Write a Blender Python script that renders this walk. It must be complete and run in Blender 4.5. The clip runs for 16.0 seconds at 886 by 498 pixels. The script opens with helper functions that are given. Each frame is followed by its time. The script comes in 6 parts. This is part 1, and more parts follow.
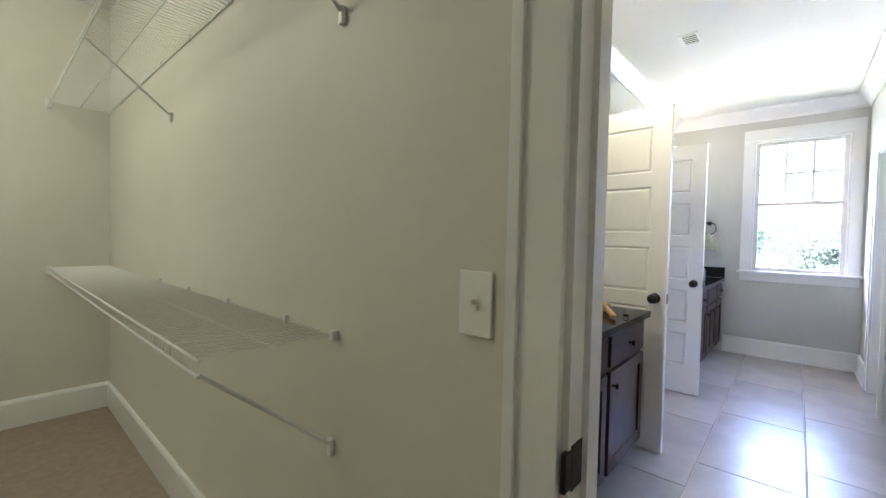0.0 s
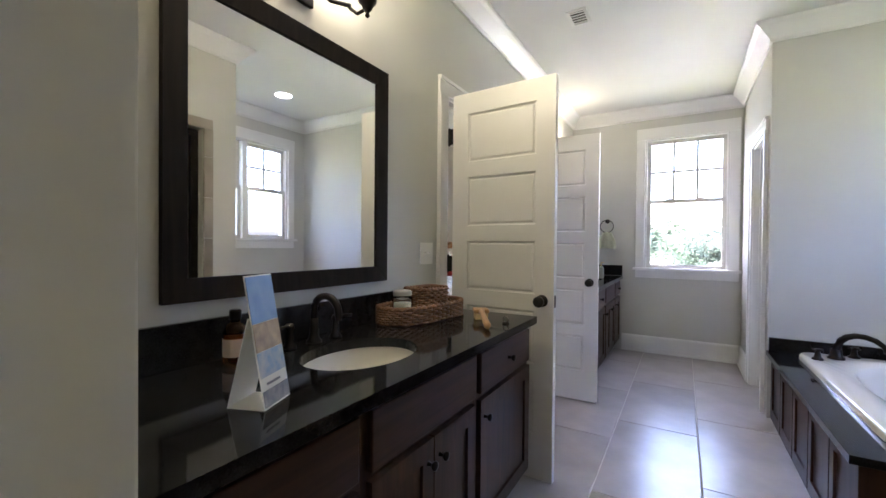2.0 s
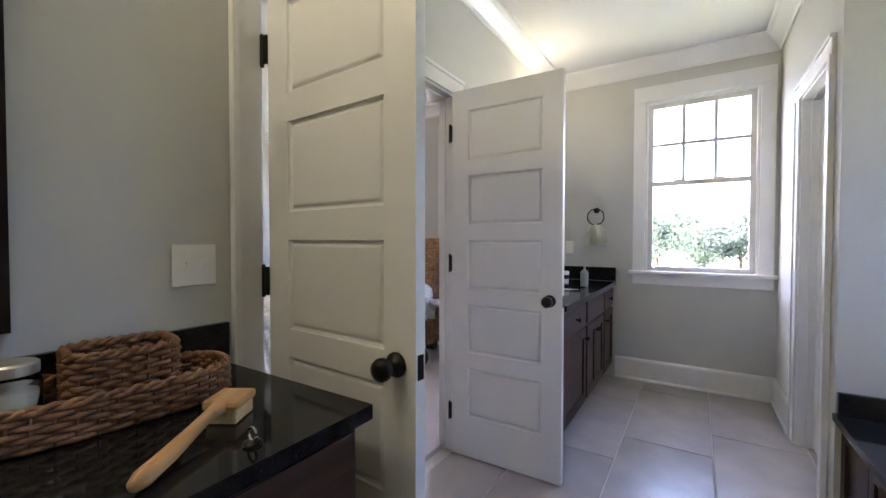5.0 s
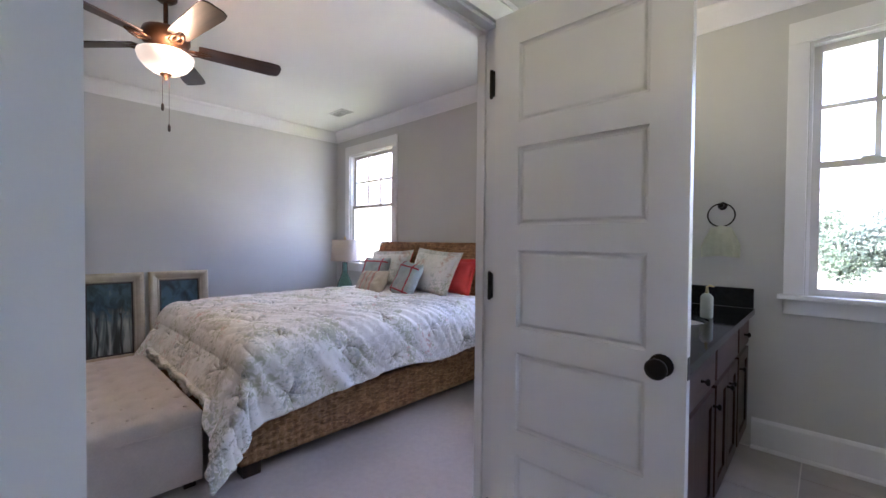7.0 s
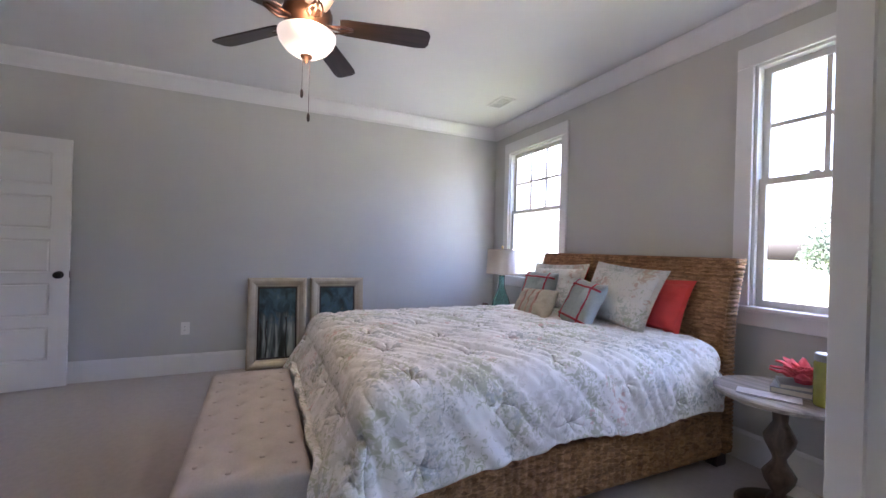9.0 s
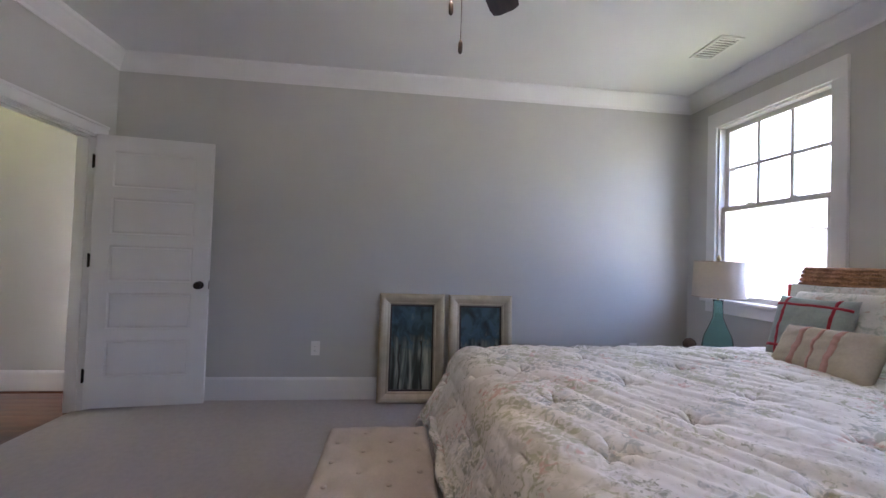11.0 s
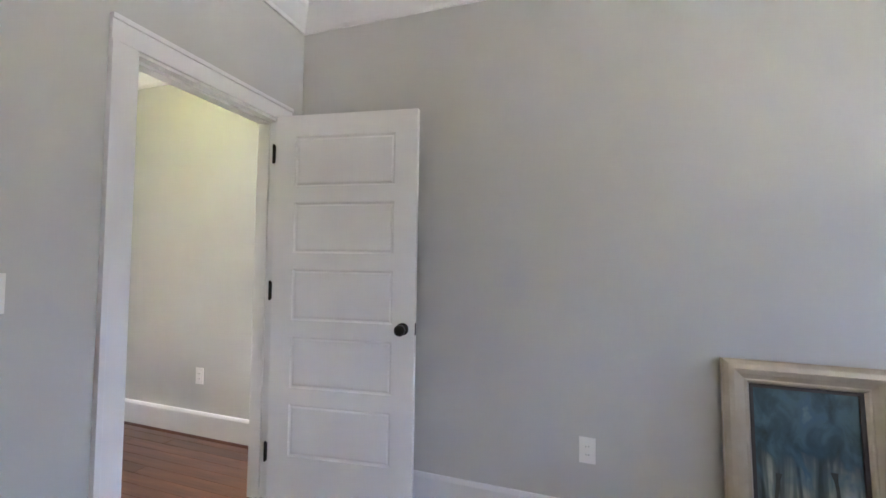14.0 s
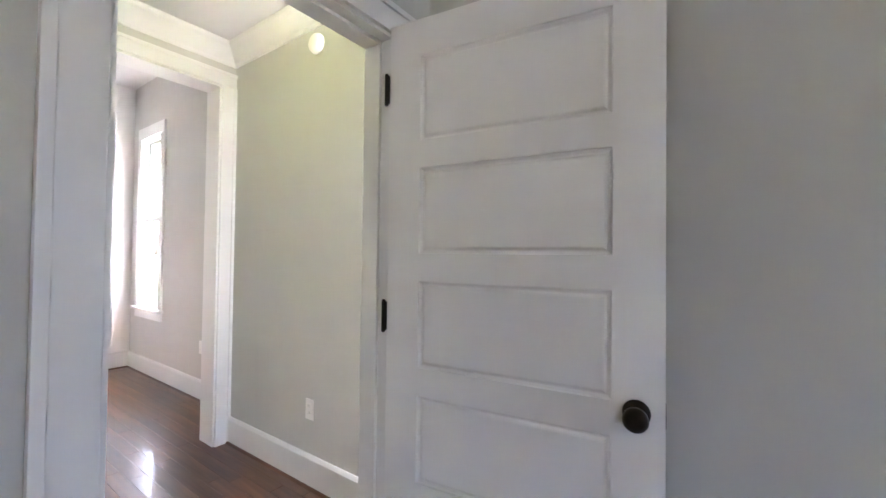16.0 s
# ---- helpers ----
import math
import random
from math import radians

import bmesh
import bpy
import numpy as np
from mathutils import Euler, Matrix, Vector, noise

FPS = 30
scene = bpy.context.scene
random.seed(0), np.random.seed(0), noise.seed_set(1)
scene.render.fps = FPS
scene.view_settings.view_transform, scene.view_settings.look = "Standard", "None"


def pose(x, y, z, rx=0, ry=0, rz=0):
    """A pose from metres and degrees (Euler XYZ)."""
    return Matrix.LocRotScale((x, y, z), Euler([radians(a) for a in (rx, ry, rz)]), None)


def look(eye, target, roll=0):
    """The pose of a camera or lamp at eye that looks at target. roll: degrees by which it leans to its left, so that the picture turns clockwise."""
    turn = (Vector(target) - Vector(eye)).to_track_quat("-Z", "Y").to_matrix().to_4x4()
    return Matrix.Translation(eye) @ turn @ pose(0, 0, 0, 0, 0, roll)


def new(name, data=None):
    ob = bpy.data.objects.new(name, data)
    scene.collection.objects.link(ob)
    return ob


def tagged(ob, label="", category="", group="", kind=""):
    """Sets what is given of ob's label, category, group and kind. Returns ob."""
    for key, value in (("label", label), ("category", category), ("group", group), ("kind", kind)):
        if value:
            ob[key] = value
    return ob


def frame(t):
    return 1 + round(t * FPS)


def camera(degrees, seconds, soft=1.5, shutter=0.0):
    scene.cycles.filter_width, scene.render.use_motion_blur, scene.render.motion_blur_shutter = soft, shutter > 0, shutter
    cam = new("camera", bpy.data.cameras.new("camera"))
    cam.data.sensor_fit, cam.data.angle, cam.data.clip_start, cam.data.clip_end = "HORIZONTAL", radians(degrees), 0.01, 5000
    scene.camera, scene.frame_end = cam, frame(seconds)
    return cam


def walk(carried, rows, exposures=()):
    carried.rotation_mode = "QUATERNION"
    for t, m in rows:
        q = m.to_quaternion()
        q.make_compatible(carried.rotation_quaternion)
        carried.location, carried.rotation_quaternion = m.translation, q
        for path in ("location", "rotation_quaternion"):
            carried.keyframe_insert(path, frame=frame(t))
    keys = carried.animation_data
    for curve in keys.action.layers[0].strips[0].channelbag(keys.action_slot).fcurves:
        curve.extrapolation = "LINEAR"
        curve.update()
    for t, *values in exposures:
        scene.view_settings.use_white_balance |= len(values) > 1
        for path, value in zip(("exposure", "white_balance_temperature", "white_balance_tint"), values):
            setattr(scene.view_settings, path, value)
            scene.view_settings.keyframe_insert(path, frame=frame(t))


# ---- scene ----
cam = camera(95.5, 16.0)
PATH = [
    (0, (0.197, 0.501, 1.239), (-1.122, 2.003, 1.185), 1.3),
    (0.5, (0.199, 0.63, 1.226), (-1.025, 2.211, 1.185), 1.2),
    (1, (0.196, 0.795, 1.21), (-0.955, 2.431, 1.175), 0.9),
    (1.5, (0.192, 0.946, 1.191), (-0.896, 2.624, 1.167), 0.6),
    (2, (0.189, 1.111, 1.192), (-0.838, 2.827, 1.171), 0.5),
    (2.5, (0.193, 1.283, 1.191), (-0.804, 3.016, 1.173), 0.4),
    (3, (0.202, 1.484, 1.187), (-0.77, 3.232, 1.169), 0.3),
    (3.5, (0.214, 1.706, 1.189), (-0.757, 3.454, 1.168), 0.1),
    (6, (0.106, 2.757, 1.226), (-1.085, 4.363, 1.190), 0.3),
    (6.2, (0.067, 2.842, 1.216), (-1.153, 4.426, 1.190), 0.4),
    (6.5, (-0.004, 2.963, 1.219), (-1.279, 4.503, 1.187), 0.5),
    (7, (-0.103, 3.106, 1.242), (-1.484, 4.553, 1.206), 0.5),
    (7.5, (-0.240, 3.253, 1.258), (-1.743, 4.571, 1.219), 0.9),
    (8, (-0.391, 3.382, 1.265), (-2.014, 4.551, 1.227), 0.9),
    (8.5, (-0.581, 3.495, 1.265), (-2.316, 4.488, 1.238), 1.4),
    (9, (-0.770, 3.527, 1.242), (-2.593, 4.350, 1.242), 1.6),
    (9.2, (-0.824, 3.580, 1.232), (-2.684, 4.317, 1.246), 1.8),
    (11.5, (-2.01, 3.527, 1.213), (-4.008, 3.619, 1.264), 1.7),
    (12, (-2.278, 3.422, 1.224), (-4.276, 3.359, 1.283), 1.7),
    (12.5, (-2.509, 3.285, 1.227), (-4.496, 3.068, 1.289), 1.7),
    (13, (-2.741, 3.127, 1.229), (-4.708, 2.771, 1.3), 1.7),
    (13.5, (-2.962, 2.985, 1.252), (-4.902, 2.503, 1.32), 1.4),
    (14, (-3.175, 2.86, 1.278), (-5.071, 2.225, 1.345), 0.9),
    (14.5, (-3.373, 2.714, 1.265), (-5.221, 1.951, 1.344), 0.9),
    (15, (-3.588, 2.566, 1.296), (-5.365, 1.651, 1.356), 0.9),
    (15.5, (-3.767, 2.39, 1.296), (-5.482, 1.361, 1.343), 0.5),
    (16, (-3.965, 2.224, 1.308), (-5.591, 1.06, 1.345), 0.7),
]
EXPOSURES = [(0.0, 6.2, 5350, 22), (1.0, 5.97, 5500, 23), (2.0, 5.62, 5700, 23), (3.0, 5.44, 5770, 23), (6.0, 5.36, 5680, 23), (7.0, 5.16, 5620, 25), (8.0, 5.1, 5620, 25), (9.0, 5.17, 5570, 25), (11.5, 4.9, 5640, 23), (13.0, 5.63, 5640, 20), (14.5, 6.0, 5670, 18), (16.0, 5.82, 5640, 18)]
walk(cam, [(t, look(eye, target, roll)) for t, eye, target, roll in PATH], EXPOSURES)

# ---- world, sun and large lights ----
world = bpy.data.worlds.new("sky")
scene.world = world
world.use_nodes = True
wn = world.node_tree.nodes
sky = wn.new("ShaderNodeTexSky")
sky.sky_type, sky.sun_disc = "NISHITA", False
sky.sun_elevation, sky.sun_rotation, sky.air_density, sky.dust_density = radians(48), radians(250), 0.75, 8.5
sky.ozone_density = 0.4
wn["Background"].inputs["Strength"].default_value = 0.15
world.node_tree.links.new(sky.outputs["Color"], wn["Background"].inputs["Color"])
sun = new("sun", bpy.data.lights.new("sun", "SUN"))
sun.data.energy, sun.data.angle, sun.data.color = 1.3, radians(10), (1.0, 0.96, 0.9)
sun.matrix_world = look((-20, -7, 24), (0, 0, 0))


def point_lamp(name, p, watts, colour, radius=0.04):
    ob = new(name, bpy.data.lights.new(name, "POINT"))
    ob.data.energy, ob.data.color, ob.data.shadow_soft_size = watts, colour, radius
    ob.location = p
    return ob


WARM = (1.0, 0.86, 0.49)

# ---- materials ----
def material(name, colour, rough=0.5, metal=0.0, scale=8.0, vary=0.08, bump=0.0, bump_scale=60.0, coat=0.0, rand=0.0, second=None, detail=4.0):
    """Principled surface with tone variation at two scales and fine relief."""
    m = bpy.data.materials.new(name)
    m.use_nodes = True
    n, l = m.node_tree.nodes, m.node_tree.links
    b = n["Principled BSDF"]
    b.inputs["Roughness"].default_value, b.inputs["Metallic"].default_value = rough, metal
    b.inputs["Coat Weight"].default_value = coat
    tc = n.new("ShaderNodeTexCoord")
    big, fine = n.new("ShaderNodeTexNoise"), n.new("ShaderNodeTexNoise")
    big.inputs["Scale"].default_value, big.inputs["Detail"].default_value = scale * 0.12, 3
    fine.inputs["Scale"].default_value, fine.inputs["Detail"].default_value = scale, detail
    for x in (big, fine):
        l.new(tc.outputs["Object"], x.inputs["Vector"])
    add = n.new("ShaderNodeMath")
    add.operation = "ADD"
    l.new(big.outputs["Fac"], add.inputs[0])
    l.new(fine.outputs["Fac"], add.inputs[1])
    last = add.outputs[0]
    if rand:
        oi, mul, plus = n.new("ShaderNodeObjectInfo"), n.new("ShaderNodeMath"), n.new("ShaderNodeMath")
        mul.operation, plus.operation = "MULTIPLY_ADD", "ADD"
        l.new(oi.outputs["Random"], mul.inputs[0])
        mul.inputs[1].default_value, mul.inputs[2].default_value = rand, -rand / 2
        l.new(mul.outputs[0], plus.inputs[0])
        l.new(last, plus.inputs[1])
        last = plus.outputs[0]
    ramp = n.new("ShaderNodeMapRange")
    ramp.inputs["From Min"].default_value, ramp.inputs["From Max"].default_value = 0.6, 1.4
    l.new(last, ramp.inputs["Value"])
    mix = n.new("ShaderNodeMix")
    mix.data_type = "RGBA"
    lo = second or tuple(c * (1 - vary) for c in colour)
    hi = colour if second else tuple(min(1, c * (1 + vary)) for c in colour)
    mix.inputs[6].default_value, mix.inputs[7].default_value = (*lo, 1), (*hi, 1)
    l.new(ramp.outputs["Result"], mix.inputs["Factor"])
    l.new(mix.outputs[2], b.inputs["Base Color"])
    if bump:
        bn, bp = n.new("ShaderNodeTexNoise"), n.new("ShaderNodeBump")
        bn.inputs["Scale"].default_value, bn.inputs["Detail"].default_value = bump_scale, 3
        l.new(tc.outputs["Object"], bn.inputs["Vector"])
        bp.inputs["Strength"].default_value, bp.inputs["Distance"].default_value = bump, 0.01
        l.new(bn.outputs["Fac"], bp.inputs["Height"])
        l.new(bp.outputs["Normal"], b.inputs["Normal"])
    return m


def wood(name, dark, light, rough=0.4, along="Y", scale=3.0, coat=0.0, rand=0.0):
    """Grain drawn out along one axis of the object."""
    m = bpy.data.materials.new(name)
    m.use_nodes = True
    n, l = m.node_tree.nodes, m.node_tree.links
    b = n["Principled BSDF"]
    b.inputs["Roughness"].default_value, b.inputs["Coat Weight"].default_value = rough, coat
    tc, mp, nz, rp = n.new("ShaderNodeTexCoord"), n.new("ShaderNodeMapping"), n.new("ShaderNodeTexNoise"), n.new("ShaderNodeValToRGB")
    mp.inputs["Scale"].default_value = {"X": (scale, 14 * scale, 14 * scale), "Y": (14 * scale, scale, 14 * scale), "Z": (14 * scale, 14 * scale, scale)}[along]
    l.new(tc.outputs["Object"], mp.inputs["Vector"])
    l.new(mp.outputs["Vector"], nz.inputs["Vector"])
    nz.inputs["Scale"].default_value, nz.inputs["Detail"].default_value, nz.inputs["Distortion"].default_value = 1.0, 6, 0.6
    rp.color_ramp.elements[0].position, rp.color_ramp.elements[1].position = 0.3, 0.72
    rp.color_ramp.elements[0].color, rp.color_ramp.elements[1].color = (*dark, 1), (*light, 1)
    l.new(nz.outputs["Fac"], rp.inputs["Fac"])
    out = rp.outputs["Color"]
    if rand:
        oi, hsv, mr = n.new("ShaderNodeObjectInfo"), n.new("ShaderNodeHueSaturation"), n.new("ShaderNodeMapRange")
        mr.inputs["To Min"].default_value, mr.inputs["To Max"].default_value = 1 - rand, 1 + rand
        l.new(oi.outputs["Random"], mr.inputs["Value"])
        l.new(mr.outputs["Result"], hsv.inputs["Value"])
        l.new(out, hsv.inputs["Color"])
        out = hsv.outputs["Color"]
    l.new(out, b.inputs["Base Color"])
    bp = n.new("ShaderNodeBump")
    bp.inputs["Strength"].default_value, bp.inputs["Distance"].default_value = 0.15, 0.004
    l.new(nz.outputs["Fac"], bp.inputs["Height"])
    l.new(bp.outputs["Normal"], b.inputs["Normal"])
    return m


def glow(name, colour, strength, base=(0.9, 0.88, 0.82)):
    m = bpy.data.materials.new(name)
    m.use_nodes = True
    b = m.node_tree.nodes["Principled BSDF"]
    b.inputs["Base Color"].default_value = (*base, 1)
    b.inputs["Emission Color"].default_value, b.inputs["Emission Strength"].default_value = (*colour, 1), strength
    return m


def clear(name, colour=(1, 1, 1), rough=0.0, ior=1.45):
    m = bpy.data.materials.new(name)
    m.use_nodes = True
    b = m.node_tree.nodes["Principled BSDF"]
    b.inputs["Base Color"].default_value = (*colour, 1)
    b.inputs["Transmission Weight"].default_value, b.inputs["Roughness"].default_value, b.inputs["IOR"].default_value = 1.0, rough, ior
    return m


WALL = material("wall_paint", (0.52, 0.52, 0.49), 0.6, scale=3, vary=0.03, bump=0.04, bump_scale=180)
CLOSET_WALL = material("closet_paint", (0.62, 0.60, 0.53), 0.6, scale=3, vary=0.03, bump=0.04, bump_scale=180)
CEIL = material("ceiling_paint", (0.70, 0.70, 0.69), 0.7, scale=3, vary=0.02, bump=0.05, bump_scale=150)
TRIM = material("trim_paint", (0.73, 0.73, 0.72), 0.3, scale=5, vary=0.02, bump=0.02, bump_scale=90)
DOORM = material("door_paint", (0.74, 0.735, 0.715), 0.33, scale=5, vary=0.02, bump=0.03, bump_scale=120)
CARPET = material("carpet_pile", (0.49, 0.445, 0.415), 0.95, scale=260, vary=0.09, bump=0.5, bump_scale=420)
CLOSET_CARPET = material("closet_carpet", (0.42, 0.34, 0.26), 0.95, scale=260, vary=0.16, bump=0.9, bump_scale=420)
TILE = material("porcelain_tile", (0.47, 0.43, 0.40), 0.30, scale=4.5, vary=0.1, bump=0.05, bump_scale=30, rand=0.3, second=(0.27, 0.24, 0.22), detail=9, coat=0.35)
TILE.node_tree.nodes["Principled BSDF"].inputs["Specular IOR Level"].default_value = 0.9
TILE.node_tree.nodes["Principled BSDF"].inputs["Coat Roughness"].default_value = 0.24
GROUT = material("grout", (0.60, 0.57, 0.53), 0.9, scale=90, vary=0.1, bump=0.3, bump_scale=300)
GRANITE = material("black_granite", (0.022, 0.022, 0.024), 0.07, scale=260, second=(0.004, 0.004, 0.005), detail=2)
GRANITE.node_tree.nodes["Principled BSDF"].inputs["Specular IOR Level"].default_value = 0.28
CAB = wood("espresso_cabinet", (0.018, 0.008, 0.005), (0.058, 0.025, 0.015), 0.42, "Z", 2.0, 0.0)
CAB_H = wood("espresso_cabinet_rail", (0.019, 0.008, 0.005), (0.062, 0.027, 0.016), 0.42, "Y", 2.0, 0.0)
BRONZE = material("oil_rubbed_bronze", (0.012, 0.0095, 0.008), 0.38, 0.6, scale=40, vary=0.3)
PLATE = material("switch_plastic", (0.80, 0.79, 0.76), 0.35, scale=5, vary=0.02)
SILVER = clear("mirror_glass")
SILVER.node_tree.nodes["Principled BSDF"].inputs["Transmission Weight"].default_value = 0.0
SILVER.node_tree.nodes["Principled BSDF"].inputs["Metallic"].default_value = 1.0
SILVER.node_tree.nodes["Principled BSDF"].inputs["Base Color"].default_value = (0.88, 0.89, 0.88, 1)
SILVER.node_tree.nodes["Principled BSDF"].inputs["Roughness"].default_value = 0.015
GLASS = clear("window_glass", (0.98, 1.0, 0.99), 0.0, 1.05)
MIRROR_FRAME = wood("mirror_frame_wood", (0.006, 0.004, 0.004), (0.018, 0.012, 0.010), 0.6, "Z", 2.0, 0.0)
for m, v in ((CAB, 0.3), (CAB_H, 0.3), (MIRROR_FRAME, 0.15)):
    m.node_tree.nodes["Principled BSDF"].inputs["Specular IOR Level"].default_value = v
PORCELAIN = material("white_porcelain", (0.84, 0.83, 0.80), 0.12, scale=3, vary=0.02, coat=0.4)
VINYL = material("window_vinyl", (0.60, 0.59, 0.56), 0.4, scale=4, vary=0.03)
OAK = wood("hall_floor_oak", (0.060, 0.025, 0.012), (0.15, 0.066, 0.032), 0.30, "Y", 1.6, 0.2, 0.25)

# ---- building helpers ----
def part(name, bm, mat, parent=None, label="", smooth=False, bevel=0.0):
    """Links a bmesh as one mesh object, under a thing or a part."""
    if bevel:
        bmesh.ops.bevel(bm, geom=bm.edges[:], offset=bevel, segments=2, affect="EDGES", clamp_overlap=True, profile=0.6)
    me = bpy.data.meshes.new(name)
    bm.normal_update()
    bm.to_mesh(me)
    bm.free()
    for p in me.polygons:
        p.use_smooth = smooth
    me.materials.append(mat)
    ob = new(name, me)
    ob.parent = parent
    if label:
        tagged(ob, label)
    return ob


def thing(name, label, category, m=None, group="", kind=""):
    ob = new(name)
    ob.empty_display_size = 0.1
    if m is not None:
        ob.matrix_world = m
    return tagged(ob, label, category, group, kind)


def box(bm, x0, y0, z0, x1, y1, z1):
    v = [bm.verts.new((x, y, z)) for z in (z0, z1) for y in (y0, y1) for x in (x0, x1)]
    for q in ((0, 2, 3, 1), (4, 5, 7, 6), (0, 1, 5, 4), (2, 6, 7, 3), (0, 4, 6, 2), (1, 3, 7, 5)):
        bm.faces.new([v[i] for i in q])
    return bm


def boxes(*rows):
    bm = bmesh.new()
    for r in rows:
        box(bm, *r)
    return bm


def lathe(bm, profile, seg=24, m=None, cap=True):
    """Turns (radius, height) points about z."""
    rings = []
    for r, z in profile:
        ring = []
        for i in range(seg):
            a = 2 * math.pi * i / seg
            p = Vector((r * math.cos(a), r * math.sin(a), z))
            ring.append(bm.verts.new(m @ p if m else p))
        rings.append(ring)
    for a, b in zip(rings, rings[1:]):
        for i in range(seg):
            bm.faces.new((a[i], a[(i + 1) % seg], b[(i + 1) % seg], b[i]))
    if cap:
        bm.faces.new(rings[0][::-1])
        bm.faces.new(rings[-1])
    return bm


def tube(bm, pts, r, seg=10):
    """A round bar along a run of points."""
    pts = [Vector(p) for p in pts]
    rings = []
    for i, p in enumerate(pts):
        d = (pts[min(i + 1, len(pts) - 1)] - pts[max(i - 1, 0)]).normalized()
        u = d.cross(Vector((0.31, 0.17, 0.93))).normalized()
        v = d.cross(u)
        rr = r[i] if isinstance(r, (list, tuple)) else r
        rings.append([bm.verts.new(p + rr * (math.cos(2 * math.pi * k / seg) * u + math.sin(2 * math.pi * k / seg) * v)) for k in range(seg)])
    for a, b in zip(rings, rings[1:]):
        for k in range(seg):
            bm.faces.new((a[k], a[(k + 1) % seg], b[(k + 1) % seg], b[k]))
    bm.faces.new(rings[0][::-1])
    bm.faces.new(rings[-1])
    return bm


def sweep(bm, path, profile, closed=False):
    """Runs a profile of (out from the wall, height) along a plan path, mitred; out is to the left of the way."""
    pts = [Vector((x, y)) for x, y in path]
    n = len(pts)
    rings = []
    for i in range(n):
        a = pts[i] - pts[i - 1] if (closed or i > 0) else pts[i + 1] - pts[i]
        b = pts[(i + 1) % n] - pts[i] if (closed or i < n - 1) else a
        na, nb = Vector((-a.y, a.x)).normalized(), Vector((-b.y, b.x)).normalized()
        mit = (na + nb)
        mit = mit / max(0.2, mit.dot(na))
        rings.append([bm.verts.new((pts[i].x + mit.x * o, pts[i].y + mit.y * o, z)) for o, z in profile])
    k = len(profile)
    for i in range(n if closed else n - 1):
        r, s = rings[i], rings[(i + 1) % n]
        for j in range(k):
            bm.faces.new((r[j], s[j], s[(j + 1) % k], r[(j + 1) % k]))
    if not closed:
        bm.faces.new(rings[0])
        bm.faces.new(rings[-1][::-1])
    bmesh.ops.recalc_face_normals(bm, faces=bm.faces[:])
    return bm


def wall(name, axis, a0, a1, t0, t1, z1, openings, mat, label):
    """A wall along an axis, with openings (from, to, bottom, top) cut through it."""
    rows, at = [], a0
    for b0, b1, zb, zt in sorted(openings):
        rows += [(at, b0, 0, z1), (b0, b1, zt, z1)]
        if zb > 0:
            rows.append((b0, b1, 0, zb))
        at = b1
    rows.append((at, a1, 0, z1))
    bm = bmesh.new()
    for s0, s1, z0, zz in rows:
        if s1 - s0 > 1e-4:
            box(bm, *((s0, t0, z0, s1, t1, zz) if axis == "x" else (t0, s0, z0, t1, s1, zz)))
    return tagged(part(name, bm, mat), label, "wall", kind="structure")


# ---- the shell ----
H = 2.74
WIN_Z = (0.955, 2.39)
WINDOWS_N = [(-0.19, 0.58), (-4.805, -3.905), (-2.205, -1.305)]
tagged(part("floor_slab", boxes((-7.5, -5.2, -0.25, 3.0, 6.36, -0.02)), GROUT), "plain concrete floor slab under the rooms", "floor", kind="structure")
wall("wall_north", "x", -5.29, 0.70, 6.20, 6.36, H, [(a, b, *WIN_Z) for a, b in WINDOWS_N], WALL, "grey painted outer wall with three sash windows")
wall("wall_bedroom_west", "y", 1.19, 6.20, -5.29, -5.14, H, [], WALL, "plain grey painted bedroom wall")
wall("wall_bedroom_south", "x", -5.14, -1.075, 1.195, 1.31, H, [(-4.95, -4.19, 0, 2.045)], WALL, "grey painted bedroom wall with a doorway to the hall")
wall("wall_between", "y", 1.195, 6.20, -1.075, -1.00, H, [(3.115, 4.335, 0, 2.05)], WALL, "grey partition with a double doorway between bath and bedroom")
wall("wall_closet", "x", -3.40, 1.48, 1.075, 1.195, H, [(-0.066, 0.68, 0, 2.05)], CLOSET_WALL, "pale painted closet wall with a doorway")
wall("wall_bath_east", "y", 4.81, 6.36, 0.70, 0.82, H, [(4.87, 5.48, 0, 2.05)], WALL, "short grey bathroom wall with a narrow doorway")
wall("wall_tub_north", "x", 0.70, 2.10, 4.69, 4.81, H, [], WALL, "greige painted wall at the end of the bathtub")
wall("wall_tub_east", "y", 2.90, 4.69, 2.10, 2.26, H, [(3.29, 4.43, 1.25, 2.36)], WALL, "grey wall behind the bathtub with a pair of windows")
wall("wall_tub_south", "x", 0.91, 2.10, 2.90, 3.02, H, [], WALL, "grey partition between bathtub and shower")
wall("wall_shower_front", "y", 1.195, 2.90, 0.91, 1.03, H, [(1.55, 2.765, 0.0, 2.04)], WALL, "pale wall with the tiled shower opening")
wall("wall_shower_back", "y", 1.195, 2.90, 2.10, 2.26, H, [], TILE, "dark tiled shower back wall")
wall("wall_shower_south", "x", 1.48, 2.10, 1.075, 1.195, H, [], TILE, "dark tiled shower side wall")
wall("wall_toilet_room", "y", 4.81, 6.36, 2.10, 2.26, H, [], WALL, "plain wall closing the toilet room")
wall("wall_toilet_north", "x", 0.82, 2.10, 6.20, 6.36, H, [], WALL, "plain outer wall of the toilet room")
wall("wall_closet_west", "y", -1.40, 1.075, -3.52, -3.40, H, [], CLOSET_WALL, "plain pale closet end wall")
